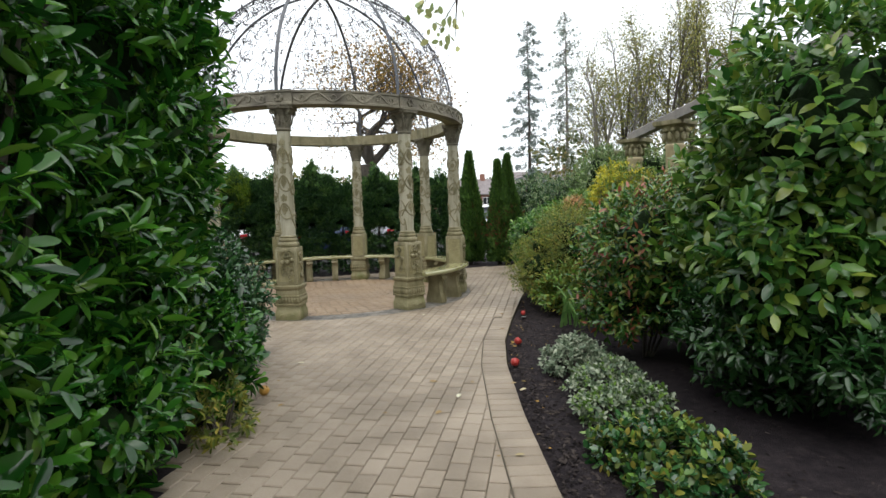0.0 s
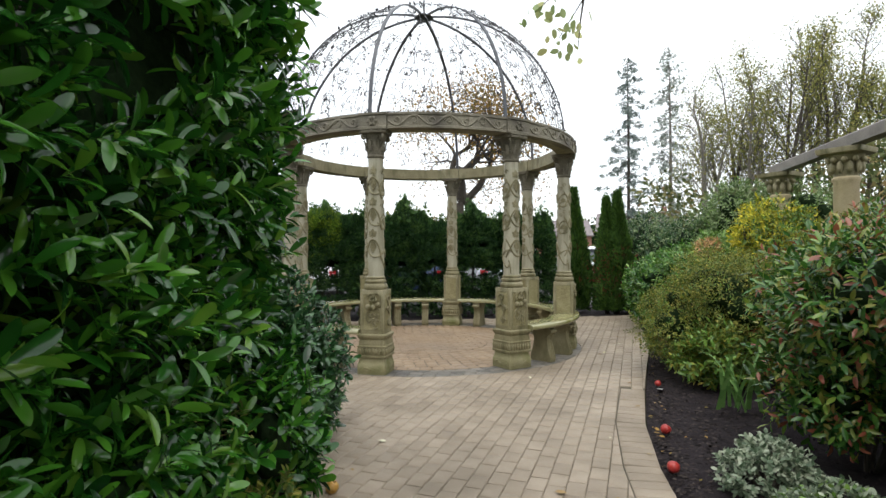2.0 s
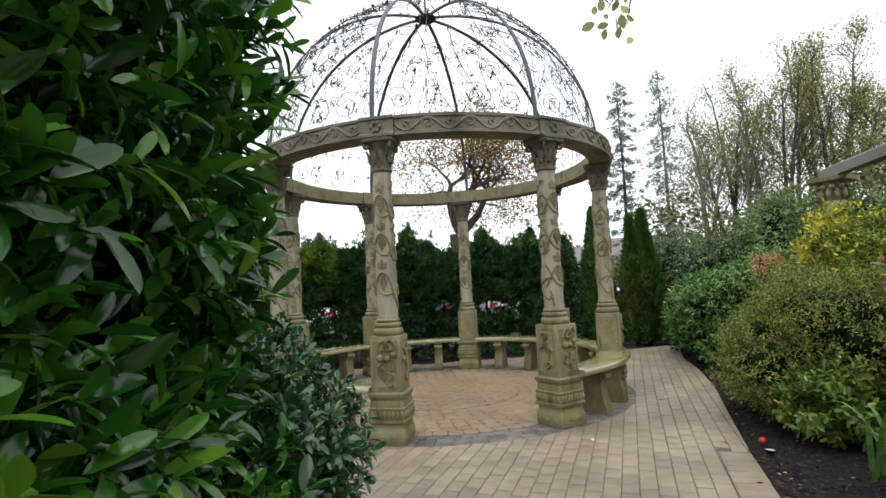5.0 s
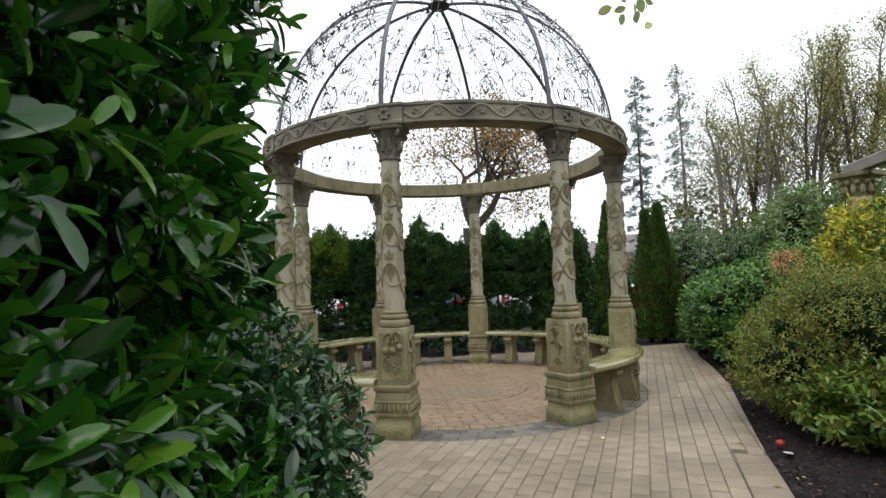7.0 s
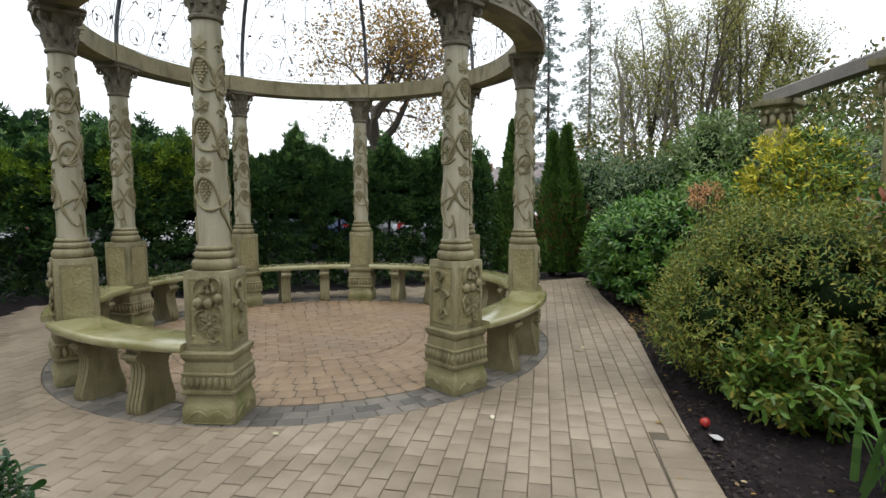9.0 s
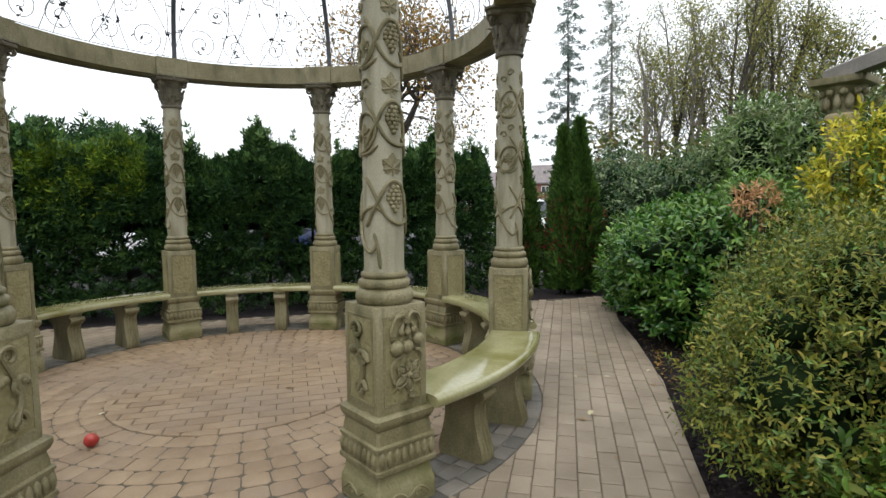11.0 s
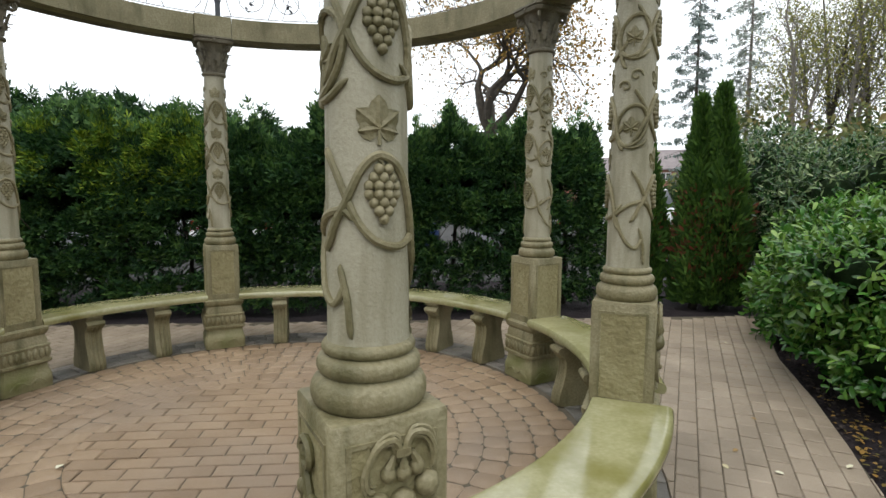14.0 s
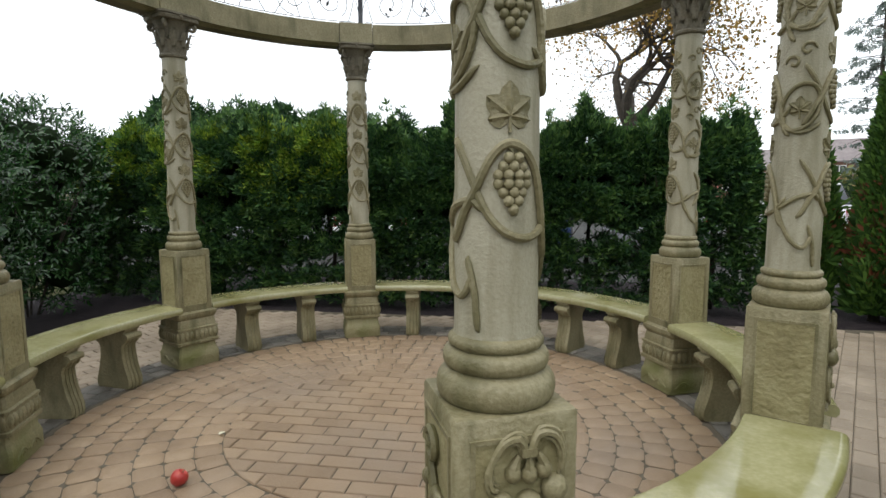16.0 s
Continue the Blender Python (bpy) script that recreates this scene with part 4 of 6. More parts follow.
hedge = thing("laurel_hedge", "tall glossy green cherry laurel hedge beside the path", "hedge")
rng = np.random.default_rng(11)
for i in range(16):
    for _ in range(3):
        s = Shape()
        stems(s, rng, -2.0, -9.6 + 0.34 * i, -0.03, 2.8, 1, 0.5, 0.02)
        part("stem", s, BARK, hedge)
# Solid core whose dark colour paints the shade inside the hedge.
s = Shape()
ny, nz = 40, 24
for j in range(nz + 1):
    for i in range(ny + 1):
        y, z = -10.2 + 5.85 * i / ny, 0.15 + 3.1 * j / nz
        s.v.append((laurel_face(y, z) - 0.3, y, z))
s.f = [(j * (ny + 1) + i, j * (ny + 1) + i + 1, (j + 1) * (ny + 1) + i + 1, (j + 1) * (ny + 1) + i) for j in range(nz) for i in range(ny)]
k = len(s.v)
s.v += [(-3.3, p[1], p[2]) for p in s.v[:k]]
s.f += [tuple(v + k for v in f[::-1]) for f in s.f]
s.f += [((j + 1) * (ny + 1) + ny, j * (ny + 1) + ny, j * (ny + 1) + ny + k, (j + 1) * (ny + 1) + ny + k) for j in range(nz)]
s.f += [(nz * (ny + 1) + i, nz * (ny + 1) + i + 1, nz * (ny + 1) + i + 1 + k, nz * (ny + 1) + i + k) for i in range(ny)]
part("inner_foliage", s, INNER_SHADE, hedge)
n = 7200
yy, zz = np.concatenate([rng.uniform(-10.2, -4.2, 6600), rng.uniform(-4.7, -4.2, n - 6600)]), 0.1 + 3.2 * rng.random(n)
dd = np.concatenate([0.36 * rng.random(6600) ** 1.3, 0.1 + 0.3 * rng.random(n - 6600)])
p = np.array([(laurel_face(y, z) - d, y, z) for y, z, d in zip(yy, zz, dd)])
tier = np.array([noise.noise((y * 1.9, z * 3.4, 2.0)) + 0.4 * noise.noise((y * 5, z * 7, 6.0)) for y, z in zip(yy, zz)])
p = p[(tier > -0.12) | (dd > 0.3)]
ax = np.array([0.8, 0.15, 0.25]) + rng.normal(size=(len(p), 3)) * 0.45
shoot_leaves(hedge, rng, p, ax, 7, 0.14, 0.112, LAUREL, LAUREL_LEAF)
n = 1300
xx, zz = rng.uniform(-3.2, -1.36, n), 0.1 + 3.2 * rng.random(n)
p = np.array([(x, -4.22 + 0.12 * noise.noise((x * 2, z * 2, 8)) - 0.25 * d, z) for x, z, d in zip(xx, zz, rng.random(n))])
ax = np.array([0.15, 0.75, 0.35]) + rng.normal(size=(n, 3)) * 0.45
shoot_leaves(hedge, rng, p, ax, 7, 0.14, 0.115, LAUREL, LAUREL_LEAF)
n = 500
p = np.stack([rng.uniform(-3.0, -1.35, n), rng.uniform(-10, -4.25, n), 3.2 + 0.25 * rng.random(n)], 1)
shoot_leaves(hedge, rng, p, np.array([0, 0, 1.0]) + rng.normal(size=(n, 3)) * 0.4, 6, 0.14, 0.125, LAUREL)

# lower shrubs along the path in front of the laurel
for i, (x, y, rx, ry, h, mat, size, label) in enumerate((
        (-1.72, -5.5, 0.36, 0.6, 0.7, LAUREL, 0.095, "low laurel shoots with glossy leaves at the hedge foot"),
        (-1.46, -4.6, 0.36, 0.55, 0.95, LAUREL, 0.09, "glossy green laurel bush at the end of the hedge"),
        (-1.43, -3.9, 0.46, 0.5, 0.95, LOWSHRUB, 0.062, "dark green glossy bush beside the path"),
        (-1.5, -3.25, 0.48, 0.42, 0.62, LOWSHRUB, 0.055, "low dark evergreen bush near the rotunda"))):
    shrub("low_shrub", label, 40 + i, (x, y, h * 0.5), (rx, ry, h * 0.55), 8, 1500 if size < 0.08 else 520, 6, size, size, mat, GLOSSY, 0.0)
shrub("low_shrub", "small yellow-green leaved plant at the hedge foot", 46, (-1.25, -5.15, 0.12), (0.16, 0.3, 0.2), 4, 160, 5, 0.05, 0.05, OLIVE, LEAF, 0.0, core=False)
shrub("fern_clump", "browning yellow fern fronds at the hedge foot", 47, (-1.5, -4.98, 0.42), (0.14, 0.16, 0.16), 3, 50, 6, 0.08, 0.06, BIRCHLEAF, LEAF_SLIM, 0.1, core=False, category="fern", stem=False)

# the dark shrub at the far side of the rotunda and those closing the place
shrub("portuguese_laurel", "large dark portuguese laurel bush with glossy leaves", 60, (-4.2, 0.4, 1.15), (1.1, 1.25, 1.2), 12, 3400, 6, 0.09, 0.07, PORTUGAL, LEAF, 0.05)
shrub("portuguese_laurel", "dark portuguese laurel bush behind the stone bench", 61, (-3.6, -1.5, 0.9), (1.0, 1.1, 0.95), 10, 1500, 6, 0.1, 0.085, PORTUGAL, LEAF, 0.05)
shrub("portuguese_laurel", "dark evergreen bush beside the conifer hedge", 62, (-4.3, 1.9, 1.1), (1.0, 1.0, 1.15), 10, 2000, 6, 0.09, 0.07, PORTUGAL, LEAF, 0.05)


def conifer_hedge(label, seed, x0, x1, y0, y1, top, n, mat, gold=None, gold_x=(0, 0)):
    """One stretch of hedge: trunks below, fronds above, a ragged top."""
    rng = np.random.default_rng(seed)
    ob = thing("conifer_hedge", label, "hedge", "hedge behind the rotunda")
    s = Shape()
    count = int((x1 - x0) / 0.35)
    for i in range(count):
        x, y = x0 + (i + rng.random()) * (x1 - x0) / count, (y0 + y1) / 2 + rng.normal() * 0.15
        s.tube([(x, y, -0.05), (x + rng.normal() * 0.05, y, 0.6), (x + rng.normal() * 0.1, y, top * 0.85)], [0.03, 0.024, 0.008], 6)
        for _ in range(7):
            z, a = rng.uniform(0.15, 1.2), rng.uniform(0, 6.28)
            s.tube([(x, y, z), (x + 0.25 * math.cos(a), y + 0.3 * math.sin(a), z + 0.12), (x + 0.4 * math.cos(a), y + 0.5 * math.sin(a), z + 0.3)], [0.01, 0.007, 0.003], 4)
    part("trunk", s, BARK, ob)
    # Dark sheets behind the fronds, coloured as the hedge's inner shade.
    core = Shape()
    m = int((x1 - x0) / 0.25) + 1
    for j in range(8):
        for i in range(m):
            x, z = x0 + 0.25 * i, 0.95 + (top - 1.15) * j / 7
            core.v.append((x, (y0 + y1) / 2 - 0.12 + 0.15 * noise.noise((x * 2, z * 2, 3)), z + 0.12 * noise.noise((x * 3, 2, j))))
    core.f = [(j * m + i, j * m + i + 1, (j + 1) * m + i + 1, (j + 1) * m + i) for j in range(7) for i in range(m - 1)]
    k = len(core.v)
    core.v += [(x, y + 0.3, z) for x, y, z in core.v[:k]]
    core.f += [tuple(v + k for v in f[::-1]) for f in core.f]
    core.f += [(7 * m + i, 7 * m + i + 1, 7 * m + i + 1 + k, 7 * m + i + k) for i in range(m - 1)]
    part("inner_foliage", core, INNER_SHADE, ob)
    x = rng.uniform(x0 - 0.1, x1 + 0.1, n)
    tips = np.arange(x0 + 0.2, x1 + 0.4, 0.42)
    tips = tips + rng.normal(size=len(tips)) * 0.13
    tall = 0.06 + 0.3 * rng.random(len(tips)) ** 2
    wide = rng.uniform(0.2, 0.55, len(tips))
    bump = -0.13 + np.max(np.clip(1 - np.abs(x[:, None] - tips[None]) / wide[None], 0, 1) ** 0.9 * (tall + 0.05)[None], axis=1) + np.array([0.1 * noise.noise((a * 1.7, 1.5, 2)) + 0.3 * max(0, noise.noise((a * 9.3, 1.5, 2)) - 0.1) for a in x])
    ztop = top + bump
    q = rng.random(n)
    z = 0.03 + (ztop - 0.03) * q ** 0.68
    out = rng.random(n) ** 2.2
    mid, hw = (y0 + y1) / 2, (y1 - y0) / 2
    sag = np.array([0.12 * noise.noise((a * 1.7, b * 1.9, 4)) + 0.08 * noise.noise((a * 4, b * 4, 4)) for a, b in zip(x, z)])
    nar = 1 - 0.55 * np.clip((z - ztop + 0.5) / 0.5, 0, 1)
    side = np.where(rng.random(n) < 0.85, -1.0, 1.0)
    y = mid + side * hw * nar * (1 - 0.7 * out) + sag
    p = np.stack([x, y, z], 1)
    d = np.stack([rng.normal(size=n) * 0.55, side * 0.7, 0.45 + 1.1 * (z > ztop - 0.2) + rng.normal(size=n) * 0.35], 1)
    nr = np.stack([rng.normal(size=n) * 0.5, side * 0.6, np.full(n, 0.7)], 1) + rng.normal(size=(n, 3)) * 0.3
    F = leaf_frames(d, nr, rng.uniform(0.05, 0.12, n))
    tier = np.array([noise.noise((a * 2.6, 3.0, b * 5.5)) + 0.5 * noise.noise((a * 7, 3.0, b * 9)) for a, b in zip(x, z)])
    keep = (tier > -0.3 - 0.6 * (z > ztop - 0.5)) & ((z > 1.0) | (z < 0.2) | (rng.random(n) < 0.62))
    x, z, p, F, out, tier = x[keep], z[keep], p[keep], F[keep], out[keep], tier[keep]
    lead = rng.integers(0, len(x), 4000)
    lead = lead[z[lead] > top - 0.12][:170]
    lp, lf = [], []
    for i in lead:
        hgt = 0.06 + 0.26 * rng.random() ** 2
        for j in range(9):
            t = rng.random()
            lp.append(p[i] + np.array([rng.normal() * 0.035 * (1.2 - t), rng.normal() * 0.05 * (1.2 - t), hgt * t]))
            lf.append((rng.normal() * 0.5, rng.normal() * 0.5, 1.0))
    if lp:
        k = len(lp)
        tagged(new("fronds", stuff_mesh("fronds", *FROND, leaf_frames(np.array(lf), rng.normal(size=(k, 3)), rng.uniform(0.05, 0.1, k)), np.array(lp), YEW_TIP)), kind="stuff").parent = ob
    n = len(x)
    t = (tier > 0.12) & (out < 0.2) & (rng.random(n) < 0.6)
    g = (tier > -0.12) & (x > gold_x[0]) & (x < gold_x[1]) & (z > 1.4 + 0.2 * rng.normal(size=n)) if gold else np.zeros(n, bool)
    for sel, mt in ((~g & ~t, mat), (t & ~g, YEW_TIP), (g, gold)):
        if sel.any():
            tagged(new("fronds", stuff_mesh("fronds", *FROND, F[sel], p[sel], mt)), kind="stuff").parent = ob


conifer_hedge("dark green conifer hedge with yellow-green new growth on top", 70, -4.6, -0.9, 2.75, 3.75, 1.9, 62000, YEW, YEW_GOLD, (-4.6, -1.2))
conifer_hedge("dense dark green conifer hedge with ragged top", 71, -0.9, 2.84, 2.8, 3.8, 1.82, 62000, YEW)


def thuja(label, seed, x, y, h, r, n, red=0.0, lean=0.0):
    rng = np.random.default_rng(seed)
    ob = thing("thuja", label, "conifer", "columnar conifers at the path's end")
    tops = [(x, y, h, r), (x + lean, y + 0.05, h * 0.95, r * 0.75)] if lean else [(x, y, h, r)]
    # Dark cones give the shade among the fronds by colour.
    s = Shape()
    for a, b, hh, rr in tops:
        s.lathe([(rr * 0.6 * k, z * hh) for k, z in ((0.85, 0.04), (1, 0.25), (0.7, 0.55), (0.25, 0.8), (0.03, 0.92))], 12, pose(a, b, 0))
    part("inner_foliage", s, INNER_SHADE, ob)
    t = Shape()
    for a, b, hh, rr in tops:
        t.tube([(a, b, -0.05), (a, b, hh * 0.9)], [0.05, 0.01], 6)
    part("trunk", t, BARK, ob)
    P, F = [], []
    for a, b, hh, rr in tops:
        k = n // len(tops)
        q = rng.random(k) ** 1.25
        z = 0.05 + hh * q
        prof = np.interp(q, [0, 0.12, 0.3, 0.6, 0.85, 1], [0.8, 0.98, 1, 0.62, 0.2, 0.01])
        az = rng.uniform(0, 2 * math.pi, k)
        rad = rr * prof * (1 - 0.3 * rng.random(k) ** 2) * (1 + 0.13 * np.sin(az * 5 + z * 4) + 0.07 * rng.normal(size=k))
        P.append(np.stack([a + rad * np.cos(az), b + rad * np.sin(az), z], 1))
        d = np.stack([0.45 * np.cos(az), 0.45 * np.sin(az), np.full(k, 1.0)], 1) + rng.normal(size=(k, 3)) * 0.25
        nr = np.stack([np.cos(az + 0.9), np.sin(az + 0.9), np.full(k, 0.1)], 1) + rng.normal(size=(k, 3)) * 0.4
        F.append(leaf_frames(d, nr, rng.uniform(0.08, 0.16, k)))
    P, F = np.concatenate(P), np.concatenate(F)
    keep = ~((rng.random(len(P)) < red) & (P[:, 2] < 1.3) & (P[:, 2] > 0.3))
    for sel, mt in ((keep, THUJA), (~keep, THUJA_RED)):
        if sel.any():
            tagged(new("fronds", stuff_mesh("fronds", *FROND, F[sel], P[sel], mt)), kind="stuff").parent = ob


thuja("tall pointed green thuja with rusty patches low down", 80, 4.27, 2.92, 2.32, 0.29, 9500, 0.16, -0.21)
thuja("pointed dark green thuja at the path's end", 81, 3.5, 3.3, 2.42, 0.3, 5500, 0.05)

# the bed beside the path
shrub("photinia", "large loose photinia bush with glossy leaves and red tips", 90, (2.1, -6.0, 1.2), (0.92, 0.9, 0.98), 13, 1900, 6, 0.16, 0.1, PHOTINIA, leaf_template(0.45), 0.4, depth=0.75, extra=((FRESH, 0.25, 0.8),))
# Added dark-leaved filler, in place of the photinia's own deep shade.
shrub("low_shrub", "dark thicket added for the shade under the photinia", 113, (1.95, -5.95, 0.36), (0.62, 0.75, 0.38), 10, 1100, 6, 0.09, 0.075, PORTUGAL, LEAF, 0.02, depth=0.6)
shrub("photinia", "photinia bush flushed red and bronze over green", 91, (1.95, -4.62, 0.72), (0.66, 0.62, 0.62), 9, 1500, 6, 0.11, 0.075, REDROBIN, LEAF, 0.1, extra=((PHOTINIA, 0.5, 0),), depth=0.6)
shrub("photinia", "bronze-leaved photinia bush further up the bank", 92, (3.25, -3.4, 0.8), (0.85, 0.85, 0.85), 9, 1500, 6, 0.1, 0.07, REDROBIN, LEAF, 0.2, depth=0.6)
shrub("euonymus", "low silver-variegated euonymus spreading over the mulch", 93, (1.2, -4.78, 0.05), (0.26, 0.2, 0.15), 8, 380, 6, 0.05, 0.034, SILVER, LEAF_WIDE, 0.0, core=False)
shrub("euonymus", "silver-edged euonymus sprawling on dark mulch", 94, (1.1, -5.3, 0.03), (0.24, 0.28, 0.13), 9, 380, 6, 0.05, 0.034, SILVER, LEAF_WIDE, 0.0, core=False, extra=((FRESH, 0.2, 0),))
shrub("euonymus", "low silver-green euonymus near the path's edge", 112, (0.9, -5.72, 0.03), (0.3, 0.18, 0.13), 8, 360, 6, 0.05, 0.034, SILVER, LEAF_WIDE, 0.0, core=False, extra=((FRESH, 0.4, 0),))
shrub("euonymus", "low olive-green euonymus spreading beside the path", 95, (0.72, -6.35, 0.03), (0.3, 0.36, 0.14), 7, 420, 6, 0.05, 0.045, LOWSHRUB, LEAF_WIDE, 0.0, core=False, extra=((OLIVE, 0.25, 0), (FRESH, 0.2, 0)))
shrub("berberis", "rounded olive-green small-leaved bush beside the path", 96, (2.72, -2.4, 0.52), (0.8, 0.86, 0.66), 13, 5600, 7, 0.1, 0.033, OLIVE, LEAF, 0.06, extra=((FRESH, 0.14, 0), (BIRCHLEAF, 0.12, 0.4)), depth=0.75)
shrub("low_shrub", "low bush with yellowing green leaves over the mulch", 110, (2.3, -2.85, 0.22), (0.4, 0.4, 0.3), 6, 420, 6, 0.08, 0.065, FRESH, GLOSSY, 0.02, extra=((OLIVE, 0.4, 0),), core=False, depth=0.8)
shrub("berberis", "fine-leaved olive-green bush with arching shoots", 97, (3.42, -1.45, 0.66), (0.56, 0.56, 0.6), 9, 2600, 7, 0.12, 0.036, OLIVE, LEAF_SLIM, 0.1, extra=((GREYLEAF, 0.3, 0),), core=False, depth=0.8)
shrub("golden_shrub", "bright yellow autumn shrub above the bed", 98, (4.15, -1.05, 1.42), (0.27, 0.27, 0.4), 8, 380, 7, 0.1, 0.06, YELLOW, LEAF, 0.5, extra=((OLIVE, 0.12, 0),), core=False)
shrub("golden_shrub", "yellow-green leafy shrub beside the pergola column", 108, (4.28, -1.42, 1.34), (0.42, 0.42, 0.55), 8, 800, 7, 0.1, 0.06, OLIVE, LEAF, 0.4, extra=((YELLOW, 0.28, 0), (FRESH, 0.5, 0)), core=False, depth=0.8)
shrub("aucuba", "grey-green evergreen shrub before the pergola", 109, (5.5, 1.1, 1.45), (0.75, 0.75, 0.85), 9, 1400, 6, 0.1, 0.075, GREYLEAF, LEAF, 0.3, extra=((FRESH, 0.25, 0),))
shrub("coral_shrub", "small coral-red leaved shoots among green shrubs", 99, (3.85, -0.5, 1.22), (0.15, 0.15, 0.18), 4, 60, 6, 0.06, 0.055, CORAL, LEAF, 0.5, core=False)
shrub("evergreen_bush", "rounded bush with glossy green leaves at the path's edge", 100, (3.88, 0.15, 0.55), (0.74, 0.85, 0.66), 11, 2000, 6, 0.09, 0.075, GLOSSGREEN, GLOSSY, 0.03, extra=((FRESH, 0.45, 0.3),))
shrub("evergreen_bush", "glossy evergreen bush spilling over the paving's edge", 111, (4.55, 1.25, 0.58), (0.78, 0.75, 0.68), 11, 2000, 6, 0.09, 0.075, GLOSSGREEN, GLOSSY, 0.03, extra=((FRESH, 0.45, 0.3),))
shrub("evergreen_bush", "bright fresh green leafy bush on the bank", 101, (4.3, -0.1, 1.0), (0.6, 0.6, 0.5), 7, 800, 6, 0.08, 0.065, FRESH, LEAF, 0.3)
shrub("aucuba", "dark glossy evergreen shrub behind the path", 102, (5.2, 2.0, 1.05), (0.9, 0.95, 1.0), 10, 2000, 6, 0.1, 0.07, PORTUGAL, LEAF, 0.1, extra=((GREYLEAF, 0.4, 0),))
shrub("aucuba", "dense grey-green evergreen shrub on the bank", 103, (6.0, 0.4, 1.4), (1.0, 1.0, 0.95), 10, 1500, 6, 0.1, 0.08, GREYLEAF, LEAF, 0.4, extra=((FRESH, 0.3, 0),))
shrub("aucuba", "tall dark green shrub by the conifers", 104, (5.3, 3.6, 1.05), (0.9, 0.9, 1.05), 9, 1200, 6, 0.1, 0.08, PORTUGAL, LEAF, 0.1, extra=((GREYLEAF, 0.4, 0),))
shrub("photinia", "mixed green and bronze bush under the pergola", 105, (4.1, -2.75, 1.0), (0.75, 0.75, 0.6), 9, 1300, 6, 0.1, 0.07, REDROBIN, LEAF, 0.4, extra=((OLIVE, 0.4, 0),), depth=0.6)
# Extra bush, added to darken the ground behind the front photinia.
shrub("photinia", "tall photinia added at the back to darken the bed", 107, (2.95, -6.5, 1.1), (1.0, 1.0, 1.1), 10, 1300, 6, 0.15, 0.1, PHOTINIA, leaf_template(0.45), 0.05, depth=0.7)
shrub("photinia", "dense green and red bush on the bank", 106, (3.7, -5.0, 0.95), (0.9, 0.95, 0.7), 9, 900, 6, 0.12, 0.09, PHOTINIA, LEAF, 0.3, extra=((REDROBIN, 0.4, 0),))


def strap_clump(x, y, n, ln, seed):
    rnd = random.Random(seed)
    ob = thing("iris_clump", "clump of long arching strap leaves in the mulch", "plant")
    for i in range(n):
        a, k = rnd.uniform(0, 6.28), ln * rnd.uniform(0.6, 1.1)
        reach, w = rnd.uniform(0.2, 0.75), rnd.uniform(0.009, 0.016)
        ox, oy = rnd.gauss(0, 0.05), rnd.gauss(0, 0.05)
        s = Shape()
        rows = []
        for j in range(8):
            t = j / 7
            r, z = reach * k * t, k * (1.75 * t - (0.85 + 0.35 * reach) * t * t)
            ww = w * (1 - t ** 3) + 0.001
            px, py = x + ox + r * math.cos(a), y + oy + r * math.sin(a)
            rows.append([(px - ww * math.sin(a), py + ww * math.cos(a), z + 0.005), (px, py, z), (px + ww * math.sin(a), py - ww * math.cos(a), z + 0.005)])
        for r0, r1 in zip(rows, rows[1:]):
            s.add(r0 + r1, [(0, 1, 4, 3), (1, 2, 5, 4)])
        part("leaf", s, IRISLEAF, ob)


strap_clump(2.0, -3.52, 17, 0.55, 3)


# ---- pergola on the bank ----
def pergola_column(x, y):
    ob = thing("pergola_column", "buff stone pergola column with a leafy capital", "column", "pergola columns", m=pose(x, y, -0.17, 0, 0, 21.7))
    z0 = ground_z(x, y) + 0.17
    part("base", Shape().square([(0.2, z0 - 0.1), (0.2, z0 + 0.25), (0.16, z0 + 0.3)]), BUFF, ob)
    part("shaft", Shape().lathe([(0.15, z0 + 0.3), (0.13, z0 + 0.36), (0.13, 2.2), (0.145, 2.22), (0.145, 2.25), (0.125, 2.27)], 24), BUFF, ob)
    cap = part("capital", Shape().lathe([(0.125, 2.26), (0.13, 2.35), (0.15, 2.46), (0.19, 2.52)], 20), STONE, ob)
    s = Shape()
    for i in range(10):
        a = 2 * math.pi * i / 10
        s.ball((0.155 * math.cos(a), 0.155 * math.sin(a), 2.37), (0.035, 0.035, 0.075), 8, 5)
        s.ball((0.18 * math.cos(a + 0.3), 0.18 * math.sin(a + 0.3), 2.46), (0.035, 0.035, 0.035), 8, 5)
    part("acanthus_leaves", s, STONE, cap)
    part("abacus", Shape().square([(0.19, 2.52), (0.23, 2.54), (0.24, 2.58), (0.24, 2.6)], 0.02), STONE, ob)


PERG = [(4.1, -3.56), (4.85, -1.68), (5.6, 0.2), (6.35, 2.08)]
for x, y in PERG:
    pergola_column(x, y)
pb = thing("pergola_beam", "long weathered grey beam lying on the pergola columns", "beam", m=pose(4.85, -1.68, 2.432, 0, 0, 68.3))
part("beam", Shape().loft([[(x, -0.075, 0.0), (x, 0.075, 0.0), (x, 0.075, 0.125), (x, 0.05, 0.145), (x, -0.05, 0.145), (x, -0.075, 0.125)] for x in (-5.2, 2.25)]), BEAMWOOD, pb)

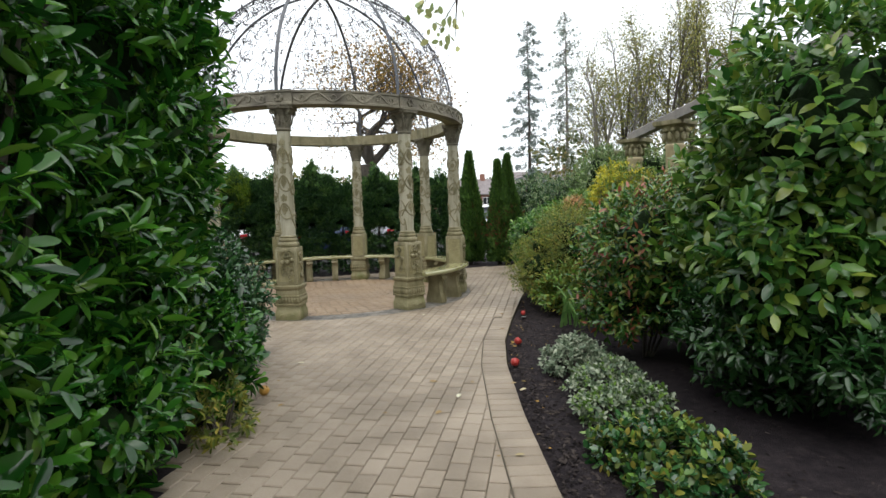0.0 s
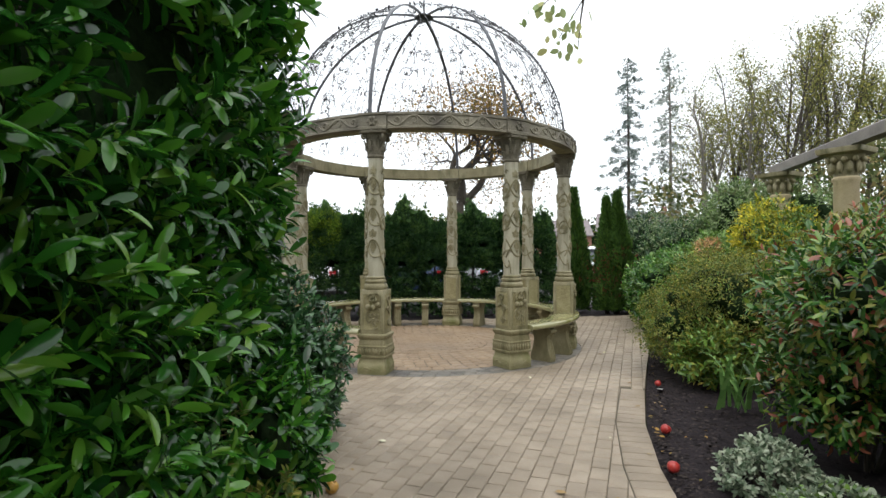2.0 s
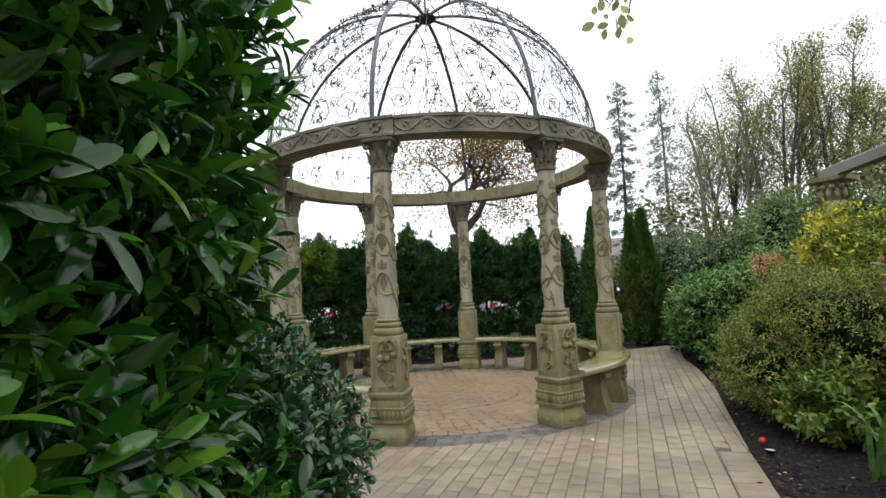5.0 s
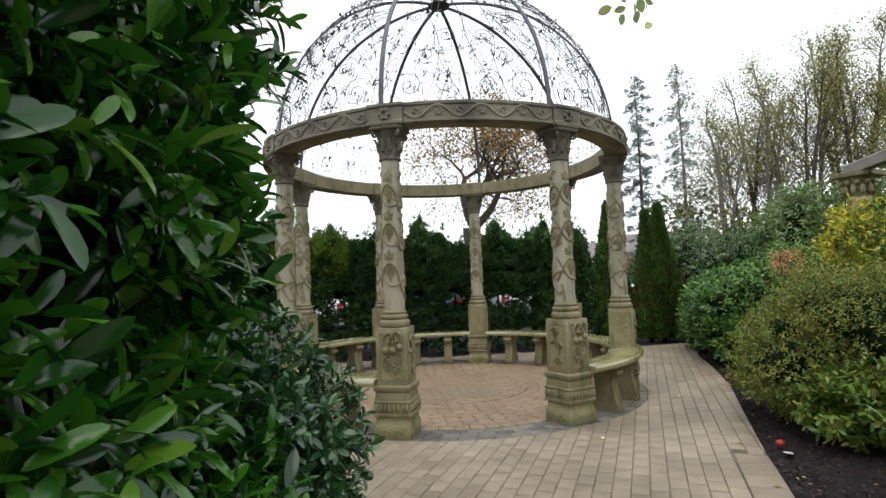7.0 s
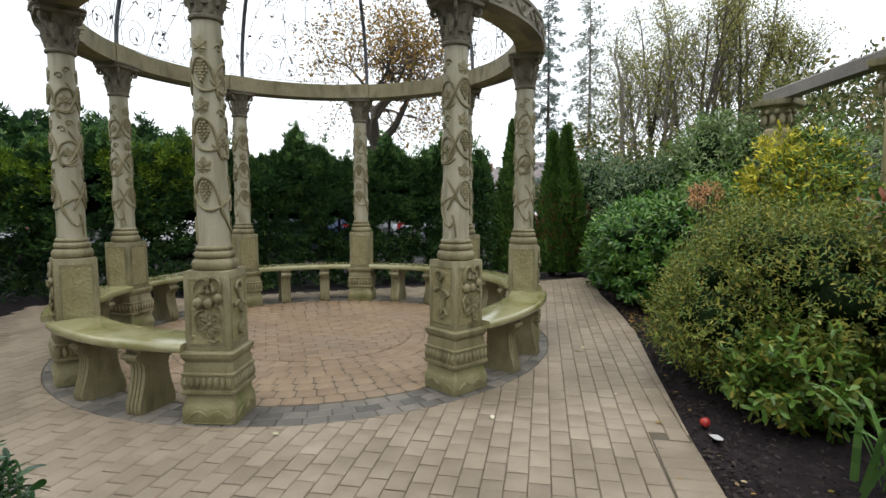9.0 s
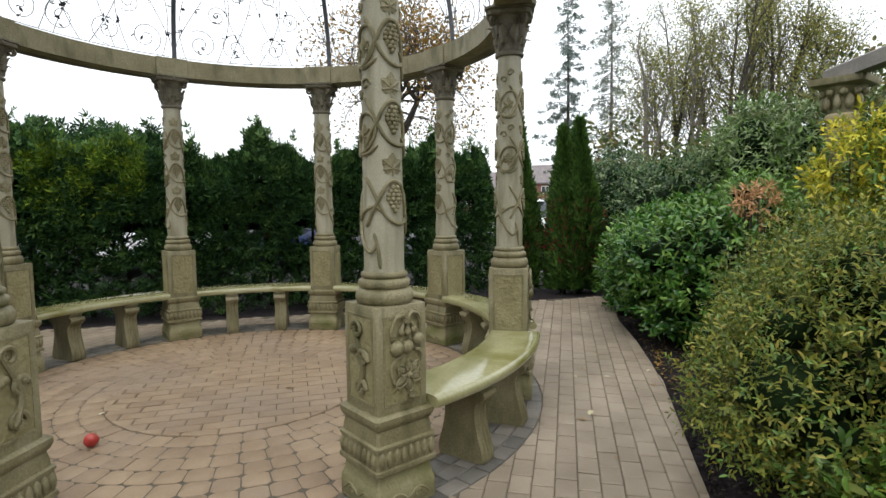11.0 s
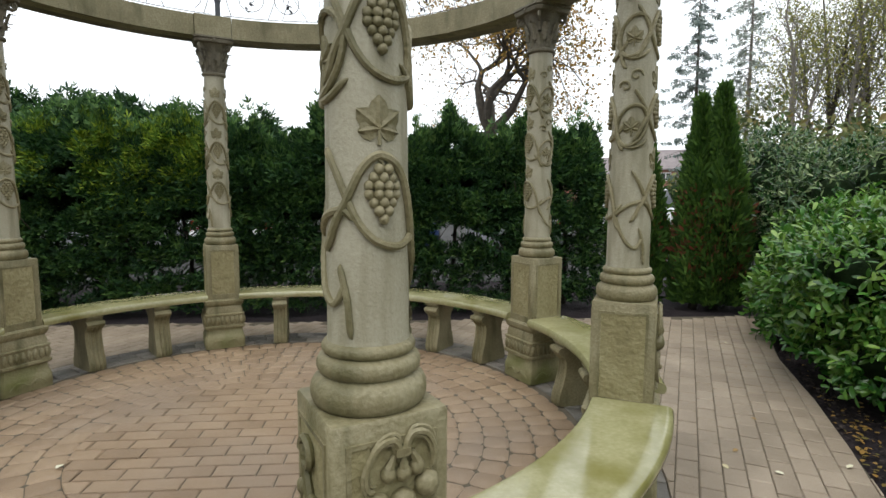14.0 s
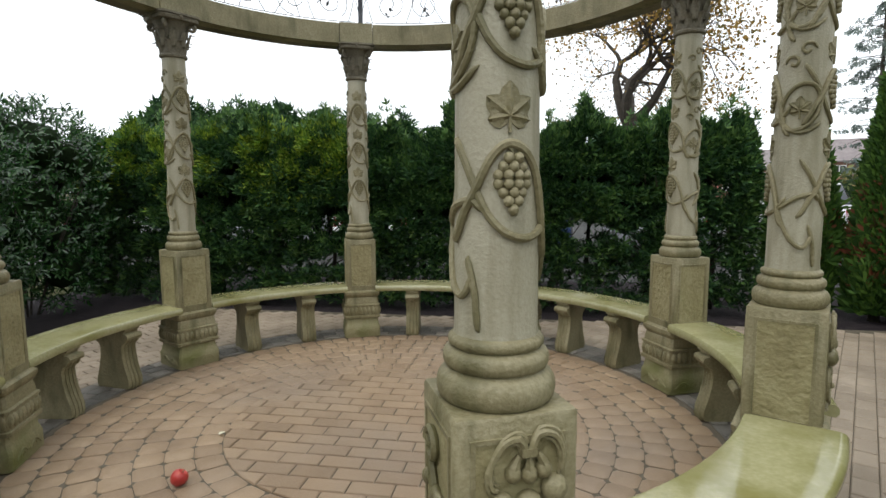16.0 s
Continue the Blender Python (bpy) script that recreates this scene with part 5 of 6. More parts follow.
wall = thing("rubble_wall", "rough grey rubble stone wall on the bank", "wall", kind="structure", m=pose(7.4, -1.6, 1.0, 0, 0, 64.3))
part("core", Shape().box(-5, -0.12, -0.6, 5, 0.12, 1.15), JOINT, wall)
rnd = random.Random(8)
stone_meshes = []
for i in range(8):
    s = Shape()
    w, h = rnd.uniform(0.13, 0.22), rnd.uniform(0.075, 0.1)
    ring0 = [(w * math.cos(a) * rnd.uniform(0.85, 1.1), h * math.sin(a) * rnd.uniform(0.85, 1.1)) for a in [2 * math.pi * j / 8 for j in range(8)]]
    s.loft([[(x, 0, z) for x, z in ring0], [(x * 0.95, 0.06, z * 0.95) for x, z in ring0], [(x * 0.6, 0.09, z * 0.6) for x, z in ring0]])
    stone_meshes.append(s.mesh("stone", RUBBLE))
for r in range(9):
    for i in range(27):
        ob = new("stone", rnd.choice(stone_meshes))
        ob.parent = wall
        ob.matrix_basis = pose(-4.8 + 0.36 * i + (0.18 if r % 2 else 0) + rnd.uniform(-0.03, 0.03), 0.1, -0.45 + 0.19 * r + rnd.uniform(-0.015, 0.015), 0, rnd.uniform(-6, 6), 0)


# ---- trees ----
def grow(s, rnd, p, d, length, r, level, tips, wander=0.25, split=3, lift=0.1, sides=6, shrink=0.68, open_=1.0):
    n = 4
    pts, rad = [Vector(p)], [r]
    q, dv = Vector(p), Vector(d).normalized()
    for i in range(n):
        dv = (dv + Vector((rnd.gauss(0, wander), rnd.gauss(0, wander), rnd.gauss(0, wander) + lift)) * 0.5).normalized()
        q = q + dv * (length / n)
        pts.append(q.copy())
        rad.append(r * (1 - 0.5 * (i + 1) / n))
    s.tube(pts, rad, sides if level > 1 else (4 if level else 3))
    tips.append((pts[-1], dv, level))
    if level <= 0:
        for u in pts[1:]:
            tips.append((u, dv, -1))
        return
    for k in range(split):
        i = rnd.choice((2, 3, 4, 4)) if k else 4
        a = rnd.uniform(0, 2 * math.pi)
        o = dv.orthogonal().normalized()
        side = o * math.cos(a) + dv.cross(o) * math.sin(a)
        nd = dv * rnd.uniform(0.55, 1.0) + side * rnd.uniform(0.5, 0.95) * open_
        grow(s, rnd, pts[i], nd, length * shrink * rnd.uniform(0.8, 1.15), rad[i] * 0.7, level - 1, tips, wander, split, lift, sides, shrink, open_)


def tree(name, label, seed, x, y, z, trunk, length, r, levels, leaves, mat, size, wander=0.25, split=3, lift=0.1, bark=None, group="", shrink=0.68, cluster=0.25, open_=1.0):
    rnd = random.Random(seed)
    rng = np.random.default_rng(seed)
    ob = thing(name, label, "tree", group)
    s, tips = Shape(), []
    s.tube([(x, y, z - 0.3), (x + 0.05, y, z + trunk * 0.5), (x + rnd.gauss(0, 0.1), y + rnd.gauss(0, 0.1), z + trunk)], [r * 1.35, r * 1.05, r], 10)
    top = (s.v[-1][0], s.v[-1][1], z + trunk - 0.02)
    for k in range(split):
        a = 2 * math.pi * k / split + rnd.uniform(-0.4, 0.4)
        grow(s, rnd, top, (0.55 * open_ * math.cos(a), 0.55 * open_ * math.sin(a), 0.8), length, r * 0.75, levels, tips, wander, split, lift, 6, shrink, open_)
    part("trunk", s, bark or BARK, ob)
    if leaves:
        t = np.array([tuple(p) for p, d, l in tips if l <= 1])
        pick = rng.integers(0, len(t), leaves)
        P = t[pick] + rng.normal(size=(leaves, 3)) * cluster
        F = leaf_frames(rng.normal(size=(leaves, 3)), rng.normal(size=(leaves, 3)), size * rng.uniform(0.6, 1.2, leaves))
        tagged(new("crown", stuff_mesh("crown", *LEAF_WIDE, F, P, mat)), kind="stuff").parent = ob
    return ob


tree("oak_tree", "large old oak with twisted limbs and sparse orange leaves", 5, 4.45, 20.9, -0.05, 3.9, 2.7, 0.32, 4, 7500, OAKLEAF, 0.15, 0.42, 4, 0.02, cluster=0.36, shrink=0.72)


def slender_tree(label, seed, x, y, z, h, r, leaves):
    """Two to four leaders that fork low and lean apart, with rising side branches and sparse leaves."""
    rnd, rng = random.Random(seed), np.random.default_rng(seed)
    ob = thing("birch_tree", label, "tree", "trees on the wooded bank")
    s, spots = Shape(), []
    lean = rnd.uniform(0, 6.28)
    for k in range(rnd.choice((1, 2, 2, 3))):
        a, hk = lean + 2.2 * k + rnd.uniform(-0.5, 0.5), h * rnd.uniform(0.72, 1.0)
        lx, ly = 0.12 * h * math.cos(a), 0.12 * h * math.sin(a)
        line = [Vector((x + lx * t ** 1.3 + rnd.gauss(0, 0.12) * t, y + ly * t ** 1.3 + rnd.gauss(0, 0.12) * t, z - 0.3 + (hk + 0.3) * t)) for t in [i / 8 for i in range(9)]]
        s.tube(line, [0.17 * (1 - t) ** 0.8 + 0.014 for t in [i / 8 for i in range(9)]], 7)
        for _ in range(24):
            t = rnd.uniform(0.28, 0.97)
            i = min(7, int(t * 8))
            p = line[i].lerp(line[i + 1], t * 8 - i)
            a, ln = rnd.uniform(0, 6.28), r * (1.05 - t) ** 0.55 * rnd.uniform(0.6, 1.2)
            d = Vector((math.cos(a), math.sin(a), rnd.uniform(0.7, 1.7))).normalized()
            q, e = p + d * ln * 0.5 + Vector((0, 0, 0.05 * ln)), p + d * ln + Vector((0, 0, 0.22 * ln))
            s.tube([p, q, e], [0.04 * (1.1 - t) + 0.014, 0.022, 0.008], 4)
            for _ in range(8):
                u = rnd.uniform(0.25, 1)
                o = p.lerp(e, u)
                w = o + (d * 0.6 + Vector((rnd.gauss(0, 0.5), rnd.gauss(0, 0.5), rnd.gauss(0.35, 0.35)))) * ln * 0.34
                s.tube([o, w], [0.014, 0.005], 3)
                spots.append(w)
    part("trunk", s, BARK_PALE if seed % 3 == 0 else BARK, ob)
    t = np.array([tuple(p) for p in spots])
    P = t[rng.integers(0, len(t), leaves)] + rng.normal(size=(leaves, 3)) * 0.34
    F = leaf_frames(rng.normal(size=(leaves, 3)), rng.normal(size=(leaves, 3)), rng.uniform(0.08, 0.17, leaves))
    tagged(new("crown", stuff_mesh("crown", *LEAF_WIDE, F, P, BIRCHLEAF)), kind="stuff").parent = ob


for i in range(12):
    turn = 36.0 + 1.16 * i + (0.3 if i % 3 else -0.3)
    b, D = radians(turn), 42 + 6 * ((i * 7) % 5) / 5
    x, y = -0.97 + D * math.sin(b), -6.5 + D * math.cos(b)
    rise = float(np.interp(turn, (35, 36.5, 38, 41, 44, 46, 48, 50), (15.0, 17.5, 20.0, 20.6, 21.4, 20.0, 17.0, 14.0))) - 0.6 * ((i * 5) % 3)
    slender_tree("tall slender tree, half bare, with a few yellow leaves", 21 + i, x, y, ground_z(x, y), 1.2 + D * math.tan(radians(rise)) - ground_z(x, y), 3.4, 3400)


def larch(label, seed, x, y, z, h, r, n, mat, size, bark):
    """A thin straight conifer: uneven whorls of level, drooping branches with sky between them."""
    rng = np.random.default_rng(seed)
    ob = thing("larch_tree", label, "tree", "tall thin conifers behind the garden")
    s = Shape().tube([(x, y, z - 0.3), (x + 0.1, y, z + h * 0.5), (x, y, z + h)], [0.17, 0.11, 0.012], 8)
    P, D = [], []
    for i in range(n):
        q = 0.1 + 0.9 * ((i + rng.random()) / n)
        a, ln = rng.uniform(0, 6.28), r * (1.0 - q) ** 0.5 * rng.uniform(0.25, 1.15) + 0.12
        c, e, zz = math.cos(a), math.sin(a), z + h * q
        up = rng.uniform(-0.25, 0.2)
        s.tube([(x, y, zz), (x + 0.55 * ln * c, y + 0.55 * ln * e, zz + up * 0.4 * ln), (x + ln * c, y + ln * e, zz + (up - 0.15) * ln)], [0.03, 0.018, 0.006], 4)
        for _ in range(int(3 + 9 * ln)):
            t = rng.uniform(0.2, 1)
            P.append((x + t * ln * c + rng.normal() * 0.12, y + t * ln * e + rng.normal() * 0.12, zz + (up - 0.1) * ln * t - 0.22 * rng.random()))
            D.append((0.5 * c + rng.normal() * 0.5, 0.5 * e + rng.normal() * 0.5, -0.7 + 0.3 * rng.normal()))
    part("trunk", s, bark, ob)
    k = len(P)
    tagged(new("needles", stuff_mesh("needles", *FROND, leaf_frames(np.array(D), rng.normal(size=(k, 3)), size * rng.uniform(0.5, 1.3, k)), np.array(P), mat)), kind="stuff").parent = ob


larch("tall thin dark conifer with sparse drooping branches", 31, 20.5, 33.2, -0.1, 17.0, 2.9, 130, SPRUCE, 0.34, BARK)
larch("pale feathery larch thinning for autumn", 32, 23.4, 32.0, 0.2, 17.2, 3.0, 170, LARCH, 0.26, BARK_PALE)

# the branch that hangs into view over the path
tw = thing("overhanging_tree", "tree beside the path with one leafy branch overhead", "tree")
s = Shape()
s.tube([(4.6, -8.6, 0.2), (4.5, -8.6, 3.0), (4.2, -8.3, 5.2)], [0.16, 0.13, 0.09], 10)
limb = [(4.2, -8.3, 5.2), (3.2, -6.6, 5.6), (2.2, -4.8, 5.0), (1.5, -3.7, 4.2), (1.1, -3.1, 3.55), (0.86, -2.75, 3.1)]
s.tube(limb, [0.08, 0.05, 0.028, 0.013, 0.007, 0.003], 8)
for (a, b, c), (u, v, w) in (((1.1, -3.1, 3.55), (0.62, -2.9, 3.28)), ((1.5, -3.7, 4.2), (0.75, -3.2, 3.75)), ((1.0, -2.95, 3.35), (1.12, -2.55, 3.1))):
    s.tube([(a, b, c), ((a + u) / 2, (b + v) / 2, (c + w) / 2 + 0.05), (u, v, w)], [0.01, 0.007, 0.003], 5)
part("trunk", s, BARK, tw)
rng = np.random.default_rng(77)
ends = np.array([(0.86, -2.75, 3.1), (0.62, -2.9, 3.28), (0.75, -3.2, 3.75), (1.12, -2.55, 3.1), (0.95, -2.85, 3.2), (0.7, -2.88, 3.32)])
p = ends[rng.integers(0, len(ends), 60)] + rng.normal(size=(60, 3)) * 0.075
F = leaf_frames(np.array([0, 0, -0.7]) + rng.normal(size=(60, 3)) * 0.6, rng.normal(size=(60, 3)), rng.uniform(0.07, 0.11, 60))
tagged(new("leaves", stuff_mesh("leaves", *LEAF_WIDE, F, p, TWIGLEAF)), kind="stuff").parent = tw


# ---- distance: scrub, trees, houses, cars ----
def woods(name, label, seed, spots, n, mat, size, template=LEAF_WIDE, core=0.75, depth=0.35):
    rng = np.random.default_rng(seed)
    L = [[x, y, z, r, r, h] for x, y, z, r, h in spots]
    ob = thing(name, label, "woods", kind="stuff")
    # Dark lumps coloured as the shade inside the woods.
    if core:
        part("inner_foliage", core_shape(L, core, -5), INNER_SHADE, ob)
    p, nr = lump_points(rng, L, n, -1, depth)
    F = leaf_frames(nr + rng.normal(size=p.shape) * 0.7, nr + rng.normal(size=p.shape) * 0.5, size * rng.uniform(0.6, 1.3, len(p)))
    tagged(new("leaves", stuff_mesh("leaves", *template, F, p, mat)), kind="stuff").parent = ob


rng = np.random.default_rng(3)
spots = []
for i in range(110):
    x, y = rng.uniform(10, 40), rng.uniform(2, 34)
    d = (x - 0.25) * 0.896 - (y + 6.37) * 0.444
    if d > 3.2 and math.hypot(x, y + 5) > 19:
        spots.append((x, y, ground_z(x, y) + 0.5, rng.uniform(0.9, 1.6), rng.uniform(0.8, 1.5)))
woods("wooded_bank", "tangled green and rusty scrub on the bank", 4, spots, 30000, SCRUB, 0.21)
spots = []
for i in range(46):
    b, D = radians(rng.uniform(31, 64)), rng.uniform(26, 46)
    x, y = -1 + D * math.sin(b), -6.5 + D * math.cos(b)
    spots.append((x, y, ground_z(x, y) + rng.uniform(1.0, 4.6), rng.uniform(1.2, 2.4), rng.uniform(1.0, 2.0)))
woods("airy_woods", "thin autumn foliage of mixed trees on the bank", 14, spots, 16000, SCRUB, 0.24, core=0, depth=0.9)
spots = [(10.2 + 1.1 * i + rng.normal() * 0.3, 9.5 - 1.0 * i + rng.normal() * 0.3, ground_z(10 + i, 9 - i) + 0.7, 1.2, 1.2) for i in range(9)]
woods("scrub", "grey-green shrubs along the top of the garden", 6, spots, 6000, GREYLEAF, 0.13)
spots = [(9.5 + 1.3 * i, 15.5 + rng.normal() * 0.8, 0.7, 1.2, rng.uniform(0.8, 1.3)) for i in range(5)]
woods("scrub", "low dark shrubs at the car park's edge", 7, spots, 3500, SCRUB, 0.15)
spots = [(-38 + 4.2 * i + rng.normal(), 46 + rng.normal() * 3, 2.0, 3.0, rng.uniform(1.8, 3.6)) for i in range(9)]
woods("far_trees", "dark line of distant conifers", 8, spots, 5000, YEW, 0.55, FROND)
spots = [(2 + 9 * i + rng.normal() * 2, 118 + rng.normal() * 4, 4.0, 8.0, rng.uniform(4, 7)) for i in range(11)]
woods("far_trees", "hazy wooded hill far behind the houses", 9, spots, 6000, SCRUB, 0.9)
spots = []
for i in range(16, 60):
    x = -19.5 + 0.24 * i
    spots.append((x, 15.6 + 0.2 * i + rng.normal() * 0.6, 2.6, rng.uniform(0.6, 1.0), rng.uniform(1.2, 3.1)))
woods("far_trees", "band of dark green conifers beyond the hedge", 51, spots, 15000, YEW, 0.4, FROND)


def house(label, x, y, turn, w, d, eaves, ridge):
    ob = thing("house", label, "house", m=pose(x, y, 0, 0, 0, turn))
    s = Shape().box(-w / 2, -d / 2, -0.5, w / 2, d / 2, eaves)
    s.add([(-w / 2, -d / 2, eaves), (-w / 2, d / 2, eaves), (-w / 2, 0, ridge), (w / 2, -d / 2, eaves), (w / 2, d / 2, eaves), (w / 2, 0, ridge)], [(0, 2, 1), (3, 4, 5)])
    part("wall", s, BRICK, ob, smooth=False)
    r = Shape()
    for sg in (-1, 1):
        r.add([(-w / 2 - 0.3, sg * (d / 2 + 0.4), eaves - 0.25), (w / 2 + 0.3, sg * (d / 2 + 0.4), eaves - 0.25), (w / 2 + 0.3, 0, ridge + 0.1), (-w / 2 - 0.3, 0, ridge + 0.1), (-w / 2 - 0.3, sg * (d / 2 + 0.4), eaves - 0.05), (w / 2 + 0.3, sg * (d / 2 + 0.4), eaves - 0.05), (w / 2 + 0.3, 0, ridge + 0.3), (-w / 2 - 0.3, 0, ridge + 0.3)], [(0, 1, 2, 3), (4, 5, 6, 7), (0, 1, 5, 4), (1, 2, 6, 5), (3, 0, 4, 7)])
    part("roof", r, SLATE, ob, smooth=False)
    part("chimney", Shape().box(w * 0.3, -0.5, ridge - 0.6, w * 0.3 + 0.8, 0.5, ridge + 1.2), BRICK, ob, smooth=False)
    for z in (1.0, eaves - 1.9):
        for i in range(3):
            xx = -w / 3 + i * w / 3
            win = part("window", Shape().box(xx - 0.75, -d / 2 - 0.06, z, xx + 0.75, -d / 2 + 0.02, z + 1.25), WHITE, ob, smooth=False)
            for sg in (-1, 1):
                part("pane", Shape().box(xx + sg * 0.36 - 0.3, -d / 2 - 0.08, z + 0.1, xx + sg * 0.36 + 0.3, -d / 2 - 0.055, z + 1.15), GLASS, win, smooth=False)


house("red brick house with grey tiled roof beyond the car park", 47, 80, -28, 13, 8, 5.0, 7.8)
house("red brick house with pale grey roof among trees", 33, 84, -12, 12, 8, 4.2, 6.6)
house("low brick building with grey roof", 62, 72, -40, 14, 8, 4.6, 7.0)


def car(label, x, y, turn, paint):
    ob = thing("parked_car", label, "car", "cars parked behind the hedge", m=pose(x, y, -0.03, 0, 0, turn))
    body, rings = Shape(), []
    for px, w, z0, z1 in ((-2.1, 0.7, 0.4, 0.72), (-2.0, 0.82, 0.28, 0.88), (-1.2, 0.88, 0.22, 0.93), (0.4, 0.88, 0.22, 0.93), (1.3, 0.87, 0.22, 0.88), (1.95, 0.78, 0.26, 0.72), (2.1, 0.62, 0.38, 0.6)):
        rings.append([(px, -w, z0), (px, -w - 0.02, (z0 + z1) / 2), (px, -w + 0.06, z1), (px, w - 0.06, z1), (px, w + 0.02, (z0 + z1) / 2), (px, w, z0)])
    b = part("body", body.loft(rings), paint, ob)
    cabin, rings = Shape(), []
    for px, w, z1 in ((-1.75, 0.7, 0.92), (-1.25, 0.64, 1.4), (-0.5, 0.62, 1.47), (0.2, 0.62, 1.44), (1.0, 0.7, 0.92)):
        rings.append([(px, -0.78, 0.9), (px, -w, z1), (px, w, z1), (px, 0.78, 0.9)])
    part("cabin", cabin.loft(rings), GLASS, ob)
    part("roof", Shape().loft([[(px, -w, z), (px, w, z), (px, w, z + 0.03), (px, -w, z + 0.03)] for px, w, z in ((-1.35, 0.6, 1.37), (-0.5, 0.6, 1.46), (0.3, 0.6, 1.42))]), paint, ob)
    for px in (-1.3, 1.3):
        for sg in (-1, 1):
            wh = part("wheel", Shape().lathe([(0.2, -0.1), (0.31, -0.1), (0.33, -0.06), (0.33, 0.06), (0.31, 0.1), (0.2, 0.1)], 18, pose(px, sg * 0.8, 0.33, 90, 0, 0)), RUBBER, ob)
            part("rim", Shape().lathe([(0.05, -0.105), (0.2, -0.11), (0.2, 0.11), (0.05, 0.105)], 14, pose(px, sg * 0.8, 0.33, 90, 0, 0)), CAR_SILVER, wh)
    for sg in (-1, 1):
        part("headlight", Shape().box(2.0, sg * 0.6 - 0.12, 0.55, 2.09, sg * 0.6 + 0.12, 0.66), WHITE, b)
        part("tail_light", Shape().box(-2.1, sg * 0.62 - 0.1, 0.62, -2.02, sg * 0.62 + 0.1, 0.78), CAR_RED, b)


for i, (x, y, t, paint, label) in enumerate(((-5.0, 8.6, 88, CAR_SILVER, "silver car parked behind the hedge"), (-2.2, 8.9, 92, CAR_WHITE, "white car parked behind the hedge"), (0.6, 8.7, 90, CAR_BLUE, "dark blue car parked behind the hedge"), (3.2, 9.0, 87, CAR_SILVER, "silver car beyond the conifers"), (7.9, 13.5, 80, CAR_WHITE, "white car in the car park"), (10.6, 19.0, 60, CAR_RED, "red car in the car park"), (-7.8, 8.8, 90, CAR_WHITE, "white car parked near the hedge's end"))):
    car(label, x, y, t, paint)


# ---- small things on the ground ----
def apple(x, y, z, mat, label, r=0.034, turn=0):
    prof = [(0.004, -0.8), (0.35, -0.92), (0.75, -0.7), (0.97, -0.25), (1.0, 0.15), (0.85, 0.6), (0.5, 0.85), (0.2, 0.82), (0.03, 0.66)]
    ob = thing("apple", label, "apple", m=pose(x, y, z + r * 0.9, 20, 25, turn))
    part("fruit", Shape().lathe([(a * r, b * r) for a, b in prof], 16), mat, ob)
    part("stalk", Shape().tube([(0, 0, 0.6 * r), (0.003, 0, 1.15 * r)], 0.0015, 5), BARK, ob)


apple(1.14, -3.93, -0.012, APPLE, "red apple lying on the mulch beside the path", turn=20)
apple(0.82, -4.53, -0.012, APPLE, "fallen red apple at the path's edge", turn=80)
apple(1.8, -2.72, -0.012, APPLE, "small red apple on dark mulch", 0.028, 140)
apple(-0.69, -0.8, 0.0, APPLE, "red apple on the rotunda's paving", 0.036, 60)
apple(-1.03, -4.51, 0.0, APPLE_OLD, "browning yellow apple on the paving", 0.034, 10)

lv, lf = leaf_template(0.62, 0.25, -0.12)
leaf_meshes = []
for i in range(3):
    s = Shape()
    s.add([(x * 0.06, y * 0.06, (z + 0.02 * math.sin(9 * x + i)) * 0.06 + 0.004) for x, y, z in lv], lf)
    leaf_meshes.append(s.mesh("fallen_leaf", DRYLEAF))
rnd = random.Random(12)
SEEN_LEAVES = [(0.13, -4.72), (0.15, -5.08), (-0.07, -5.3), (-0.95, -4.79), (-0.77, -3.79), (0.58, -5.1), (1.95, -1.26), (1.6, -2.63), (0.73, -2.3), (1.63, -2.17), (-0.44, -2.11), (0.28, -0.15), (2.0, -1.2), (2.49, -0.58), (-0.78, -0.3), (2.71, -0.83), (2.29, -0.55)]
for i in range(44):
    y = rnd.uniform(-7.2, 1.8)
    a, b = along(LEFT, y), along(RIGHT, y)
    x = b - abs(rnd.gauss(0, 0.6)) + 0.3 if rnd.random() < 0.8 else rnd.uniform(a + 0.2, b)
    if i < len(SEEN_LEAVES):
        x, y = SEEN_LEAVES[i]
        a, b = along(LEFT, y), along(RIGHT, y)
    if i >= len(SEEN_LEAVES) and (x < a + 0.1 or 1.5 < math.hypot(x, y) < 2.1 or (math.hypot(x, y) < 1.6 and rnd.random() < 0.7)):
        continue
    ob = tagged(new("fallen_leaf", rnd.choice(leaf_meshes)), "small pale fallen leaf lying flat on the ground", "leaf", "fallen leaves")
    k = rnd.uniform(0.7, 1.05) if i < len(SEEN_LEAVES) else rnd.uniform(0.35, 0.8)
    ob.matrix_basis = pose(x, y, 0.001 if x < b else -0.004, rnd.uniform(-6, 6), rnd.uniform(-6, 6), rnd.uniform(0, 360)) @ Matrix.Scale(k, 4)
lab = tagged(part("plant_label", Shape().loft([[(-0.022, -0.002, 0), (0.022, -0.002, 0), (0.022, 0.002, 0), (-0.022, 0.002, 0)], [(-0.022, -0.002, 0.1), (0.022, -0.002, 0.1), (0.022, 0.002, 0.1), (-0.022, 0.002, 0.1)], [(-0.01, -0.002, 0.125), (0.01, -0.002, 0.125), (0.01, 0.002, 0.125), (-0.01, 0.002, 0.125)]]), WHITE, m=pose(1.76, -2.82, -0.01, 78, 0, -30)), "small white plastic plant label fallen on the mulch", "label")

